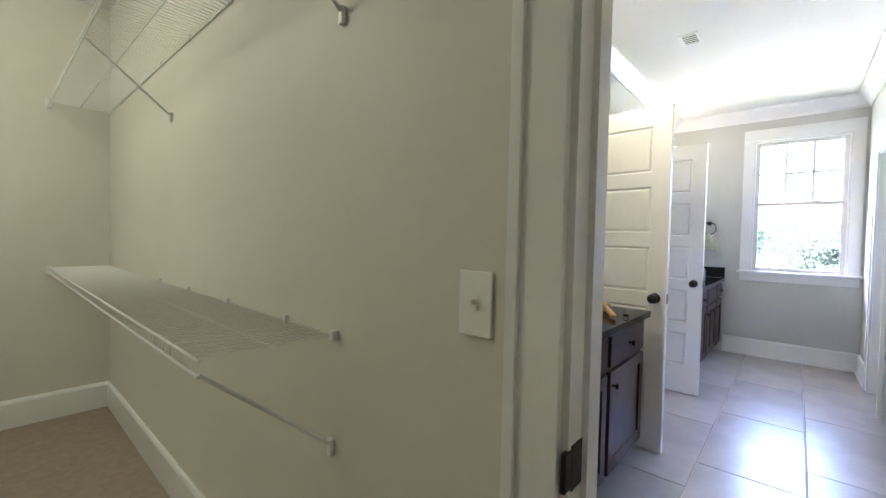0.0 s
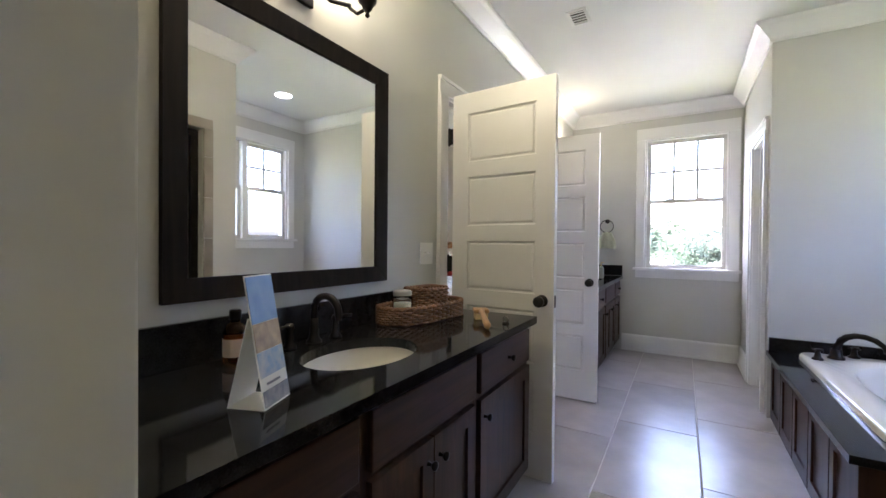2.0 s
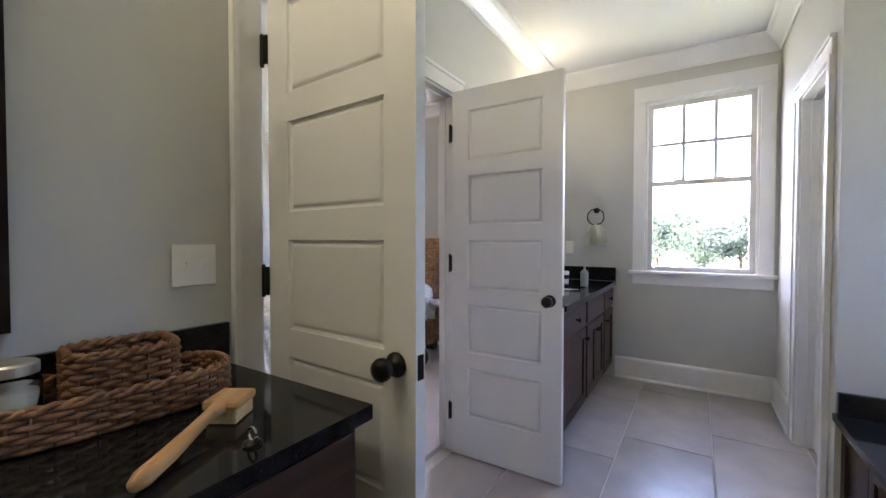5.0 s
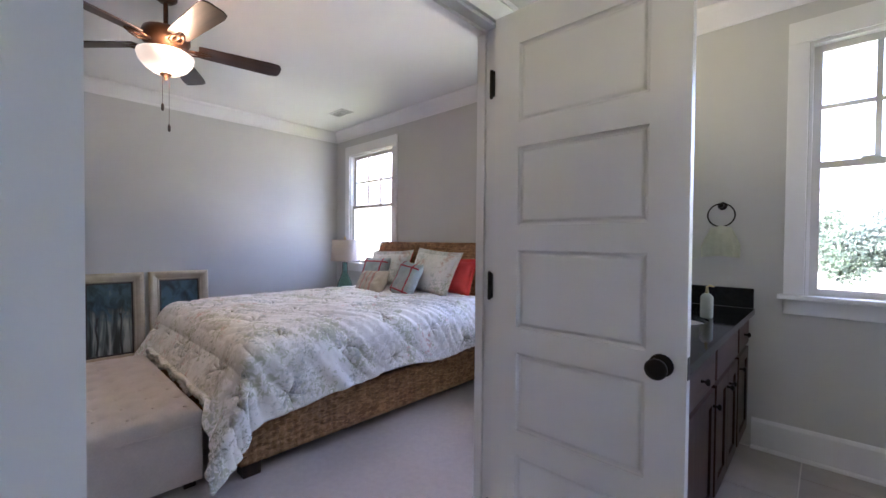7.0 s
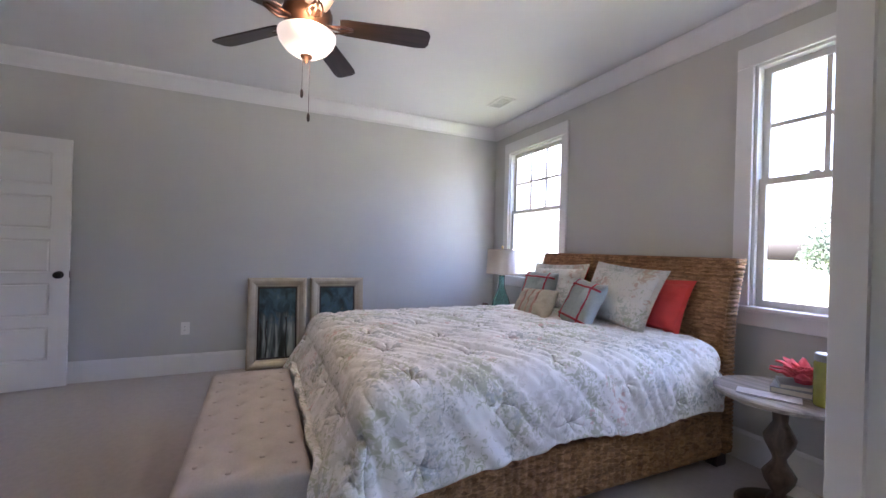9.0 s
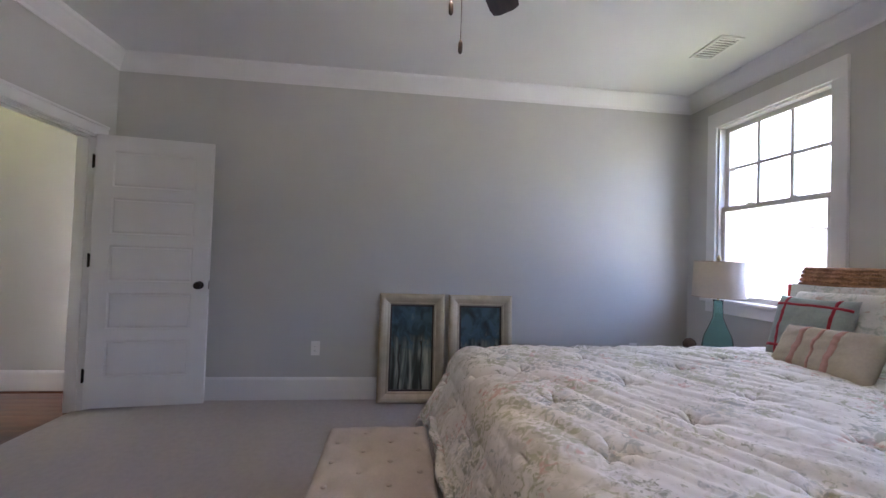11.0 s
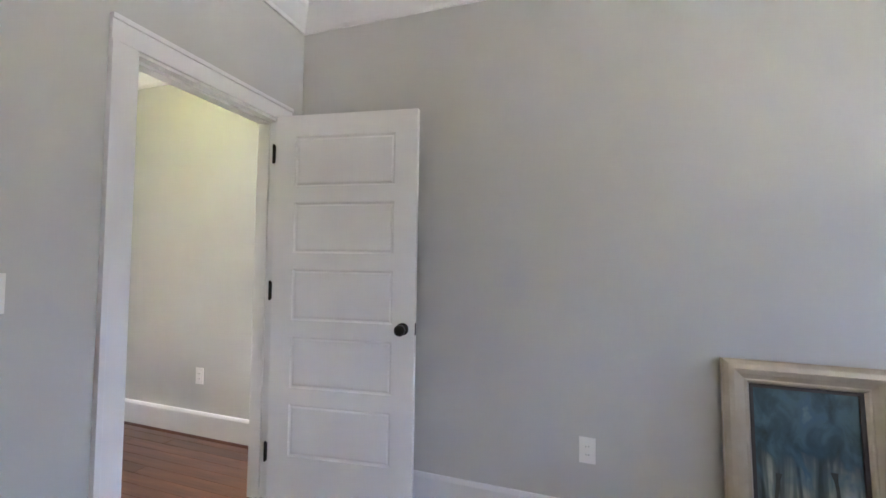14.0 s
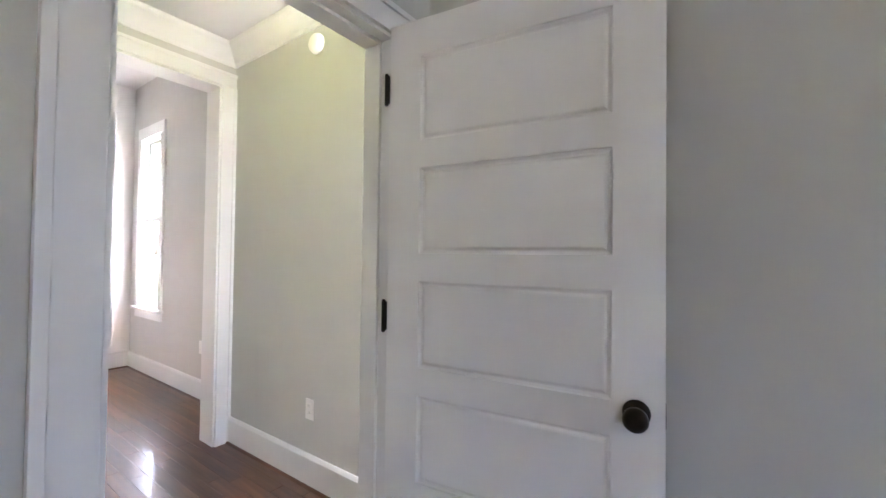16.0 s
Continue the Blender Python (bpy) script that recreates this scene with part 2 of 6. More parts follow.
wall("wall_closet_south", "x", -3.52, 1.60, -1.52, -1.40, H, [], CLOSET_WALL, "plain pale closet back wall")
wall("wall_closet_east", "y", -1.40, 1.075, 1.48, 1.60, H, [], CLOSET_WALL, "plain pale closet side wall")
wall("wall_hall_west", "y", -0.62, 1.19, -5.52, -5.40, H, [], WALL, "grey painted hall wall")
wall("wall_hall_east", "y", -0.62, 1.19, -4.02, -3.90, H, [], WALL, "grey painted hall wall")
wall("wall_hall_south", "x", -5.52, -3.90, -0.76, -0.62, H, [(-5.31, -4.12, 0, 2.47)], WALL, "hall wall with a wide cased opening")
wall("wall_room_west", "y", -3.40, -0.76, -5.77, -5.65, 3.2, [(-3.11, -2.59, 0.72, 2.56)], WALL, "grey wall of the far room with a tall window")
wall("wall_room_south", "x", -5.77, -2.60, -3.52, -3.40, 3.2, [], TRIM, "white panelled far room wall")
wall("wall_room_east", "y", -3.40, -0.76, -2.72, -2.60, 3.2, [], WALL, "plain far room wall")
for nm, r, lab in (("ceiling_bath", (-1.075, 1.075, H, 2.26, 6.36, H + 0.1), "flat white bathroom ceiling"), ("ceiling_bedroom", (-5.29, 1.19, H, -1.075, 6.36, H + 0.1), "flat white bedroom ceiling"),
                   ("ceiling_closet", (-3.52, -1.52, H, 1.60, 1.075, H + 0.1), "flat pale closet ceiling"), ("ceiling_hall", (-5.52, -0.76, H, -3.90, 1.19, H + 0.1), "flat white hall ceiling"),
                   ("ceiling_room", (-5.77, -3.87, 3.2, -2.60, -0.76, 3.3), "flat white far room ceiling")):
    tagged(part(nm, boxes(r), CEIL), lab, "ceiling", kind="structure")
wall("wall_room_north", "x", -5.77, -2.60, -0.80, -0.762, 3.2, [(-5.31, -4.12, 0, 2.47)], WALL, "upper wall of the far room over the opening")
tagged(part("floor_bedroom", boxes((-5.14, 1.25, -0.02, -1.06, 6.20, 0.024)), CARPET), "light beige cut pile carpet", "carpet", kind="structure")
tagged(part("floor_closet", boxes((-3.40, -1.40, -0.02, 1.48, 1.13, 0.012)), CLOSET_CARPET), "brown beige closet carpet", "carpet", kind="structure")

# baseboards, crowns
BASE = [(0, 0), (0.016, 0), (0.016, 0.165), (0.011, 0.178), (0.006, 0.185), (0, 0.185)]
SHOE = [(0.016, 0), (0.030, 0), (0.028, 0.010), (0.022, 0.017), (0.016, 0.019)]
CROWN = [(0, H - 0.125), (0.012, H - 0.125), (0.018, H - 0.105), (0.045, H - 0.075), (0.080, H - 0.035), (0.098, H - 0.022), (0.105, H - 0.010), (0.105, H), (0, H)]


def trim_run(name, path, profile, label, closed=False, mat=TRIM):
    return tagged(part(name, sweep(bmesh.new(), path, profile, closed), mat), label, "trim", kind="structure")


LB = "white painted wooden baseboard"
for p in ([(0.70, 6.20), (-0.42, 6.20)], [(0.70, 4.81), (0.70, 4.775)], [(0.70, 5.575), (0.70, 6.20)]):
    trim_run("baseboard", p if p[0][0] != p[1][0] else [p[0], p[1]], BASE, LB)
    trim_run("baseboard_shoe", p, SHOE, "white quarter round moulding along the floor")
for p in ([(-1.075, 6.20), (-5.14, 6.20), (-5.14, 1.31), (-5.04, 1.31)], [(-4.10, 1.31), (-1.075, 1.31), (-1.075, 3.02)], [(-1.075, 4.43), (-1.075, 6.20)]):
    trim_run("baseboard", p, [(o, z + 0.020) for o, z in BASE], LB)
for p in ([(-0.14, 1.075), (-3.40, 1.075), (-3.40, -1.40), (1.48, -1.40), (1.48, 1.075), (0.77, 1.075)],):
    trim_run("baseboard", p, BASE, LB)
for p in ([(-5.03, 1.19), (-5.40, 1.19), (-5.40, -0.60)], [(-5.65, -0.80), (-5.65, -3.40), (-2.72, -3.40)]):
    trim_run("baseboard", p, BASE, LB)
    trim_run("baseboard_shoe", p, SHOE, "stained quarter round moulding along the floor", mat=OAK)
LC = "white painted crown moulding"
trim_run("crown_moulding", [(-1.00, 1.195), (0.91, 1.195), (0.91, 3.02), (2.10, 3.02), (2.10, 4.69), (0.70, 4.69), (0.70, 6.20), (-1.00, 6.20)], CROWN, LC, True)
trim_run("crown_moulding", [(-5.14, 1.31), (-1.075, 1.31), (-1.075, 6.20), (-5.14, 6.20)], CROWN, LC, True)
trim_run("crown_moulding", [(-5.40, -0.62), (-4.02, -0.62), (-4.02, 1.19), (-5.40, 1.19)], CROWN, LC, True)


# ---- windows ----
def window(name, m, w, z0, z1, cols, label, units=1):
    """A double-hung sash window; local x runs along the wall, y points into the room, from the opening's left foot."""
    win = thing(name, label, "window", m, kind="structure")
    c = 0.095
    part("window_casing", boxes((-c, 0.0, z0 - 0.0, -0.004, 0.02, z1 + 0.0)), TRIM, win, bevel=0.003)
    part("window_casing", boxes((w + 0.004, 0.0, z0, w + c, 0.02, z1)), TRIM, win, bevel=0.003)
    part("window_head", boxes((-c, 0.0, z1 + 0.001, w + c, 0.022, z1 + 0.125)), TRIM, win, bevel=0.003)
    part("window_sill", boxes((-c - 0.025, -0.06, z0 - 0.028, w + c + 0.025, 0.055, z0 - 0.001)), TRIM, win, bevel=0.005)
    part("window_apron", boxes((-c, 0.0, z0 - 0.115, w + c, 0.018, z0 - 0.030)), TRIM, win, bevel=0.004)
    part("window_jamb", boxes((0.0, -0.10, z0, 0.014, -0.002, z1), (w - 0.014, -0.10, z0, w, -0.002, z1), (0.015, -0.10, z1 - 0.014, w - 0.015, -0.002, z1)), TRIM, win)
    uw = w / units
    for u in range(units):
        x0, x1 = u * uw + (0.014 if u == 0 else 0.03), (u + 1) * uw - (0.014 if u == units - 1 else 0.03)
        if u:
            part("window_mullion", boxes((u * uw - 0.03, -0.10, z0, u * uw + 0.03, 0.012, z1 - 0.015)), TRIM, win, bevel=0.003)
        zm = z0 + (z1 - z0) * 0.515
        s = 0.038
        for kind, y, a, b in (("upper_sash", -0.085, zm - 0.018, z1 - 0.014), ("lower_sash", -0.055, z0, zm + 0.018)):
            fr = part(kind, boxes((x0, y, a, x0 + s, y + 0.028, b), (x1 - s, y, a, x1, y + 0.028, b), (x0 + s, y, b - s, x1 - s, y + 0.028, b), (x0 + s, y, a, x1 - s, y + 0.028, a + s)), VINYL, win)
            pane = part("pane", boxes((x0 + s, y + 0.012, a + s, x1 - s, y + 0.016, b - s)), GLASS, fr, "clear window glass")
            pane.visible_shadow = False
            if kind == "upper_sash":
                zc = (a + b) / 2
                part("muntin", boxes((x0 + s, y + 0.006, zc - 0.0125, x1 - s, y + 0.022, zc + 0.0125)), VINYL, fr)
                for k in range(1, cols):
                    xc = x0 + s + (x1 - x0 - 2 * s) * k / cols
                    part("muntin", boxes((xc - 0.0125, y + 0.0055, a + s, xc + 0.0125, y + 0.0225, b - s)), VINYL, fr)
            else:
                for xl in (0.3, 0.7):
                    part("sash_lock", boxes((x0 + (x1 - x0) * xl - 0.025, y + 0.004, b + 0.001, x0 + (x1 - x0) * xl + 0.025, y + 0.024, b + 0.014)), VINYL, fr, bevel=0.003)
    return win


WL = "white framed double-hung window with divided upper sash"
for i, (a, b) in enumerate(WINDOWS_N):
    window("window_%d" % (i + 1), pose(b, 6.20, 0, 0, 0, 180), b - a, *WIN_Z, 3, WL)
window("window_4", pose(2.10, 3.29, 0, 0, 0, 90), 1.14, 1.25, 2.36, 2, "pair of white sash windows above the bathtub", 2)
window("window_5", pose(-5.65, -2.59, 0, 0, 0, -90), 0.52, 0.72, 2.56, 2, "tall white sash window in the far room")


# ---- doors ----
def door_leaf(name, m, w, label, h=2.03, knob_faces=(1, -1), hinge_face=-1, hinge_out=0.012):
    """Five-panel door; hinge line at the origin, leaf along +x, thickness 0 to -0.035 in y."""
    d = thing(name, label, "door", m, kind="structure")
    T, st, top, bot = 0.035, 0.115 if w > 0.7 else 0.10, 0.115, 0.225
    gap, n = 0.085, 5
    ph = (h - top - bot - gap * (n - 1)) / n
    rows = [(0, -T, 0, st, 0, h), (w - st, -T, 0, w, 0, h), (st, -T, 0, w - st, 0, bot), (st, -T, h - top, w - st, 0, h)]
    zs = [bot + i * (ph + gap) for i in range(n)]
    rows += [(st, -T, z + ph, w - st, 0, z + ph + gap) for z in zs[:-1]]
    part("leaf", boxes(*rows), DOORM, d)
    for z in zs:
        bm = bmesh.new()
        for y, dy in ((0, -1), (-T, 1)):
            loops = []
            for ins, dep in ((0, 0.0), (0.002, 0.007), (0.008, 0.0115), (0.012, 0.0115), (0.017, 0.006), (0.021, 0.0045)):
                loops.append([bm.verts.new((x, y + dy * dep, zz)) for x, zz in ((st + ins, z + ins), (w - st - ins, z + ins), (w - st - ins, z + ph - ins), (st + ins, z + ph - ins))])
            for a, b in zip(loops, loops[1:]):
                for k in range(4):
                    bm.faces.new((a[k], a[(k + 1) % 4], b[(k + 1) % 4], b[k]))
            bm.faces.new(loops[-1])
        bmesh.ops.recalc_face_normals(bm, faces=bm.faces[:])
        part("door_panel", bm, DOORM, d)
    for s in knob_faces:
        y0 = 0.0 if s > 0 else -T
        bm = lathe(bmesh.new(), [(0.031, 0), (0.031, 0.004), (0.027, 0.009), (0.012, 0.012), (0.011, 0.028), (0.020, 0.034), (0.027, 0.044), (0.028, 0.054), (0.023, 0.064), (0.010, 0.069)], 20,
                   pose(w - 0.06, y0, 0.905, -90 if s > 0 else 90))
        bmesh.ops.recalc_face_normals(bm, faces=bm.faces[:])
        part("door_knob", bm, BRONZE, d, "dark bronze round knob", True)
    part("latch_plate", boxes((w, -0.028, 0.875, w + 0.0015, -0.007, 0.935)), BRONZE, d)
    for z in (0.24, 1.075, 1.80):
        yb = 0.006 if hinge_face > 0 else -T - 0.006
        bm = lathe(bmesh.new(), [(0.004, -0.052), (0.0065, -0.048), (0.0065, 0.048), (0.004, 0.052)], 12, pose(-hinge_out, yb, z))
        box(bm, -hinge_out, yb - 0.0015, z - 0.045, 0.0015, yb + 0.0015, z + 0.045)
        box(bm, -0.0022, min(yb, -0.005), z - 0.045, -0.0004, max(yb, -0.005), z + 0.045)
        part("hinge", bm, BRONZE, d, "black steel butt hinge")
    return d


def cased_opening(name, m, w, h, thick, label, stop=True, sides=(1, 1), cw=0.09):
    """Jambs and casings of a doorway; local x along the wall from 0 to w, wall from y=0 back to -thick."""
    d = thing(name, label, "door frame", m, kind="structure")
    J = 0.018
    part("jamb", boxes((-0.002, -thick - 0.002, 0, J, 0.002, h)), TRIM, d)
    part("jamb", boxes((w - J, -thick - 0.002, 0, w + 0.002, 0.002, h)), TRIM, d)
    part("head_jamb", boxes((J, -thick - 0.002, h - J, w - J, 0.002, h + 0.002)), TRIM, d)
    if stop:
        part("door_stop", boxes((J, -0.075, 0, J + 0.011, -0.040, h - J), (w - J - 0.011, -0.075, 0, w - J, -0.040, h - J), (J + 0.011, -0.075, h - J - 0.011, w - J - 0.011, -0.040, h - J)), TRIM, d)
    r = 0.006
    for s, on in zip((1, -1), sides):
        if not on:
            continue
        ya, yb, yc = (0.001, 0.017, 0.025) if s > 0 else (-thick - 0.001, -thick - 0.017, -thick - 0.025)
        for x0, x1, o0, o1 in ((r - cw, r, r - cw, r - cw + 0.018), (w - r, w - r + cw, w - r + cw - 0.018, w - r + cw)):
            part("casing", boxes((x0, min(ya, yb), 0, x1, max(ya, yb), h - r - 0.001), (o0 - 0.0015, min(ya, yc), 0, o1 + 0.0015, max(ya, yc), h - r - 0.001)), TRIM, d, bevel=0.002)
        part("casing_head", boxes((r - cw, min(ya, yb), h - r, w - r + cw, max(ya, yb), h - r + cw), (r - cw - 0.0015, min(ya, yc), h - r + cw - 0.018, w - r + cw + 0.0015, max(ya, yc), h - r + cw + 0.0015)), TRIM, d, bevel=0.002)
    return d


cased_opening("doorway_1", pose(-1.00, 4.335, 0, 0, 0, -90), 1.22, 2.05, 0.075, "white cased double doorway between bath and bedroom", cw=0.095)
cased_opening("doorway_2", pose(-4.19, 1.31, 0, 0, 0, 0) @ Matrix.Translation((-0.76, 0, 0)), 0.76, 2.045, 0.12, "white cased bedroom doorway")
cased_opening("doorway_3", pose(-0.066, 1.195, 0), 0.746, 2.05, 0.12, "white cased closet doorway")
cased_opening("doorway_4", pose(0.70, 4.87, 0, 0, 0, 90), 0.61, 2.05, 0.12, "white cased narrow doorway")
cased_opening("doorway_5", pose(-5.31, -0.62, 0), 1.19, 2.47, 0.18, "wide white cased opening at the end of the hall", stop=False, cw=0.095)
door_leaf("door_1", pose(-0.952, 3.160, 0.01, 0, 0, -3.2), 0.597, "open cream-white five panel door with dark knobs", hinge_out=0.024)
door_leaf("door_2", pose(-0.978, 4.322, 0.01, 0, 0, 0.5), 0.618, "open white five panel door beside the vanity")
door_leaf("door_3", pose(-4.945, 1.325, 0.042, 0, 0, 97.5), 0.780, "open white five panel bedroom door with dark knob", h=2.003, hinge_out=0.009)
door_leaf("door_4", pose(0.775, 4.89, 0.01, 0, 0, 90), 0.57, "closed white panel door to the toilet room", knob_faces=())

# ---- floors in pieces ----
bath_floor = tagged(part("floor_bath", boxes((-1.06, 1.13, -0.02, 2.10, 6.20, -0.006)), GROUT), "grouted grey porcelain tile floor", "floor", kind="structure")
tile_mesh = {}


def tile_piece(w, d, mat, parent, x, y, z, th=0.008, name="tile", b=0.0025):
    key = (round(w, 3), round(d, 3), name)
    if key not in tile_mesh:
        bm = bmesh.new()
        lo = [bm.verts.new((sx * w / 2, sy * d / 2, -th)) for sx, sy in ((-1, -1), (1, -1), (1, 1), (-1, 1))]
        md = [bm.verts.new((sx * w / 2, sy * d / 2, -b)) for sx, sy in ((-1, -1), (1, -1), (1, 1), (-1, 1))]
        hi = [bm.verts.new((sx * (w / 2 - b), sy * (d / 2 - b), 0)) for sx, sy in ((-1, -1), (1, -1), (1, 1), (-1, 1))]
        for p, q in ((lo, md), (md, hi)):
            for k in range(4):
                bm.faces.new((p[k], p[(k + 1) % 4], q[(k + 1) % 4], q[k]))
        bm.faces.new(hi)
        me = bpy.data.meshes.new(name)
        bm.normal_update()
        bm.to_mesh(me)
        bm.free()
        me.materials.append(mat)
        tile_mesh[key] = me
    ob = new(name, tile_mesh[key])
    ob.parent = parent
    ob.location = (x, y, z)
    return ob


def tiles():
    pw, pd, g = 0.466, 0.932, 0.006
    for i in range(-2, 4):
        x0, x1 = max(-0.99, -0.185 + i * pw), min(2.0, -0.185 + (i + 1) * pw)
        if x1 - x0 < 0.05:
            continue
        for j in range(-1, 6):
            y0 = 1.30 + j * pd + (0.31 * i) % pd
            a, b = max(1.14, y0), min(6.195, y0 + pd)
            if b - a > 0.03:
                tile_piece(x1 - x0 - g, b - a - g, TILE, bath_floor, (x0 + x1) / 2, (a + b) / 2, 0.0)


tiles()
hall_floor = tagged(part("floor_hall", boxes((-5.65, -3.75, -0.02, -2.72, 1.25, -0.010)), OAK), "red-brown hardwood plank floor", "floor", kind="structure")


def planks():
    w, n = 0.083, 0
    x = -5.65
    while x < -3.95:
        y = -3.75 - random.random() * 0.9
        while y < 1.25:
            ln = random.choice((0.7, 1.0, 1.3, 1.6))
            a, b = max(-3.75, y), min(1.25, y + ln)
            if b - a > 0.05:
                tile_piece(w - 0.0012, round(b - a, 2) - 0.0015, OAK, hall_floor, x + w / 2, (a + b) / 2, 0.004, 0.012, "plank", 0.001)
            y += ln
        x += w


planks()
tagged(part("threshold", boxes((-4.95, 1.19, -0.01, -4.19, 1.262, 0.008)), OAK), "wooden threshold strip in the bedroom doorway", "threshold", kind="structure")

# ---- bathroom things ----
def cabinet_unit(y0, y1, doors, drawer_knob, label, xf=-0.44, knob_side=1):
    """One vanity cabinet: carcass, a drawer front and one or two shaker doors."""
    w = y1 - y0
    c = thing("vanity_cabinet", label, "cabinet", pose(xf, y0, 0), "vanity cabinets")
    part("carcass", boxes((-0.555, 0.001, 0.10, -0.040, 0.019, 0.815), (-0.555, w - 0.019, 0.10, -0.040, w - 0.001, 0.815), (-0.555, 0.019, 0.10, -0.545, w - 0.019, 0.815), (-0.545, 0.019, 0.10, -0.040, w - 0.019, 0.118), (-0.555, 0.001, 0.0, -0.075, w - 0.001, 0.10)), CAB, c)
    part("face_frame", boxes((-0.040, 0.001, 0.10, -0.021, w - 0.001, 0.815)), CAB, c)
    e = 0.022
    dr = part("drawer_front", boxes((-0.020, e, 0.645, 0.0, w - e, 0.795)), CAB_H, c, bevel=0.004)

    def knob(parent, y, z):
        bm = lathe(bmesh.new(), [(0.008, 0), (0.006, 0.004), (0.005, 0.012), (0.011, 0.017), (0.0145, 0.022), (0.013, 0.028), (0.006, 0.031)], 14, pose(0, y, z, 0, 90, 0))
        part("knob", bm, BRONZE, parent, "dark round cabinet knob", True)
    if drawer_knob:
        knob(dr, w / 2, 0.72)
    n = doors
    span = (w - 2 * e - 0.004 * (n - 1)) / n
    for k in range(n):
        a = e + k * (span + 0.004)
        b = a + span
        f, z0, z1 = 0.058, 0.125, 0.622
        d = part("cabinet_door", boxes((-0.020, a, z0, 0, a + f, z1), (-0.020, b - f, z0, 0, b, z1), (-0.020, a + f, z0, 0, b - f, z0 + f), (-0.020, a + f, z1 - f, 0, b - f, z1)), CAB, c)
        part("door_panel", boxes((-0.018, a + f, z0 + f, -0.010, b - f, z1 - f)), CAB, d)
        inner = (b - 0.030) if ((n == 2 and k == 0) or (n == 1 and knob_side > 0)) else (a + 0.030)
        knob(d, inner, 0.555)
    return c


VL = "dark espresso wooden vanity cabinet with shaker doors"
cabinet_unit(1.200, 1.822, 1, True, VL + " and one drawer", knob_side=1)
cabinet_unit(1.822, 2.422, 2, False, VL + " under the sink")
cabinet_unit(2.422, 3.000, 1, True, VL + " and one drawer", knob_side=-1)
cabinet_unit(4.600, 5.180, 1, True, VL + " and one drawer", knob_side=1)
cabinet_unit(5.180, 5.790, 2, False, VL + " under the sink")
cabinet_unit(5.790, 6.198, 1, True, VL + ", narrow with one drawer", knob_side=-1)


def counter(y0, y1, cy, label):
    """Stone top with an oval cut-out, splash and undermounted bowl."""
    c = thing("vanity_counter", label, "countertop", pose(-1.0, 0, 0.817), "vanity counters")
    bm = bmesh.new()
    n, cx, ax, ay = 48, 0.315, 0.157, 0.207
    X0, X1 = 0.002, 0.585
    rings = []
    for z in (0.0, 0.033):
        inn, out = [], []
        for i in range(n):
            a = 2 * math.pi * i / n
            ca, sa = math.cos(a), math.sin(a)
            inn.append(bm.verts.new((cx + ax * ca, cy + ay * sa, z)))
            s = min(((X1 - cx) if ca > 0 else (cx - X0)) / max(abs(ca), 1e-6), ((y1 - cy) if sa > 0 else (cy - y0)) / max(abs(sa), 1e-6))
            out.append(bm.verts.new((cx + s * ca, cy + s * sa, z)))
        rings.append((inn, out))
    (i0, o0), (i1, o1) = rings
    for i in range(n):
        j = (i + 1) % n
        bm.faces.new((i1[i], o1[i], o1[j], i1[j]))
        bm.faces.new((i0[j], o0[j], o0[i], i0[i]))
        bm.faces.new((i1[j], i0[j], i0[i], i1[i]))
        p, q = o1[i].co, o1[j].co
        if abs(p.x - q.x) > 1e-5 and abs(p.y - q.y) > 1e-5:
            kx = X1 if abs(p.x - X1) < 1e-4 or abs(q.x - X1) < 1e-4 else X0
            ky = y1 if abs(p.y - y1) < 1e-4 or abs(q.y - y1) < 1e-4 else y0
            t1, t0 = bm.verts.new((kx, ky, 0.033)), bm.verts.new((kx, ky, 0.0))
            bm.faces.new((o1[i], t1, o1[j]))
            bm.faces.new((o0[j], t0, o0[i]))
            bm.faces.new((o1[i], o0[i], t0, t1))
            bm.faces.new((t1, t0, o0[j], o1[j]))
        else:
            bm.faces.new((o1[i], o0[i], o0[j], o1[j]))
    bmesh.ops.recalc_face_normals(bm, faces=bm.faces[:])
    part("stone_top", bm, GRANITE, c)
    part("backsplash", boxes((0.002, y0, 0.034, 0.022, y1, 0.155)), GRANITE, c, bevel=0.002)
    bm = bmesh.new()
    m = Matrix.Translation((cx, cy, 0)) @ Matrix.Diagonal((ax + 0.012, ay + 0.012, 1, 1))
    lathe(bm, [(1.0, -0.001), (0.985, -0.02), (0.94, -0.06), (0.82, -0.105), (0.6, -0.135), (0.3, -0.147), (0.06, -0.15)], 40, m, cap=False)
    bmesh.ops.recalc_face_normals(bm, faces=bm.faces[:])
    bmesh.ops.reverse_faces(bm, faces=bm.faces[:])
    part("sink_bowl", bm, PORCELAIN, c, "white oval undermount sink bowl", True)
    part("drain", lathe(bmesh.new(), [(0.024, -0.151), (0.024, -0.147), (0.018, -0.145)], 18, Matrix.Translation((cx, cy, 0))), BRONZE, c)
    return c


counter(1.197, 3.008, 2.075, "polished black granite vanity top with oval white sink")
counter(4.580, 6.198, 5.485, "polished black granite vanity top by the window")
part("side_splash", boxes((-0.997, 6.178, 0.852, -0.42, 6.198, 0.972)), GRANITE, bpy.data.objects["vanity_counter.001"]).matrix_parent_inverse = pose(-1.0, 0, 0.817).inverted()


def arc(p0, p1, h, n=12):
    p0, p1 = Vector(p0), Vector(p1)
    return [p0.lerp(p1, t / n) + Vector((0, 0, h * math.sin(math.pi * t / n))) for t in range(n + 1)]


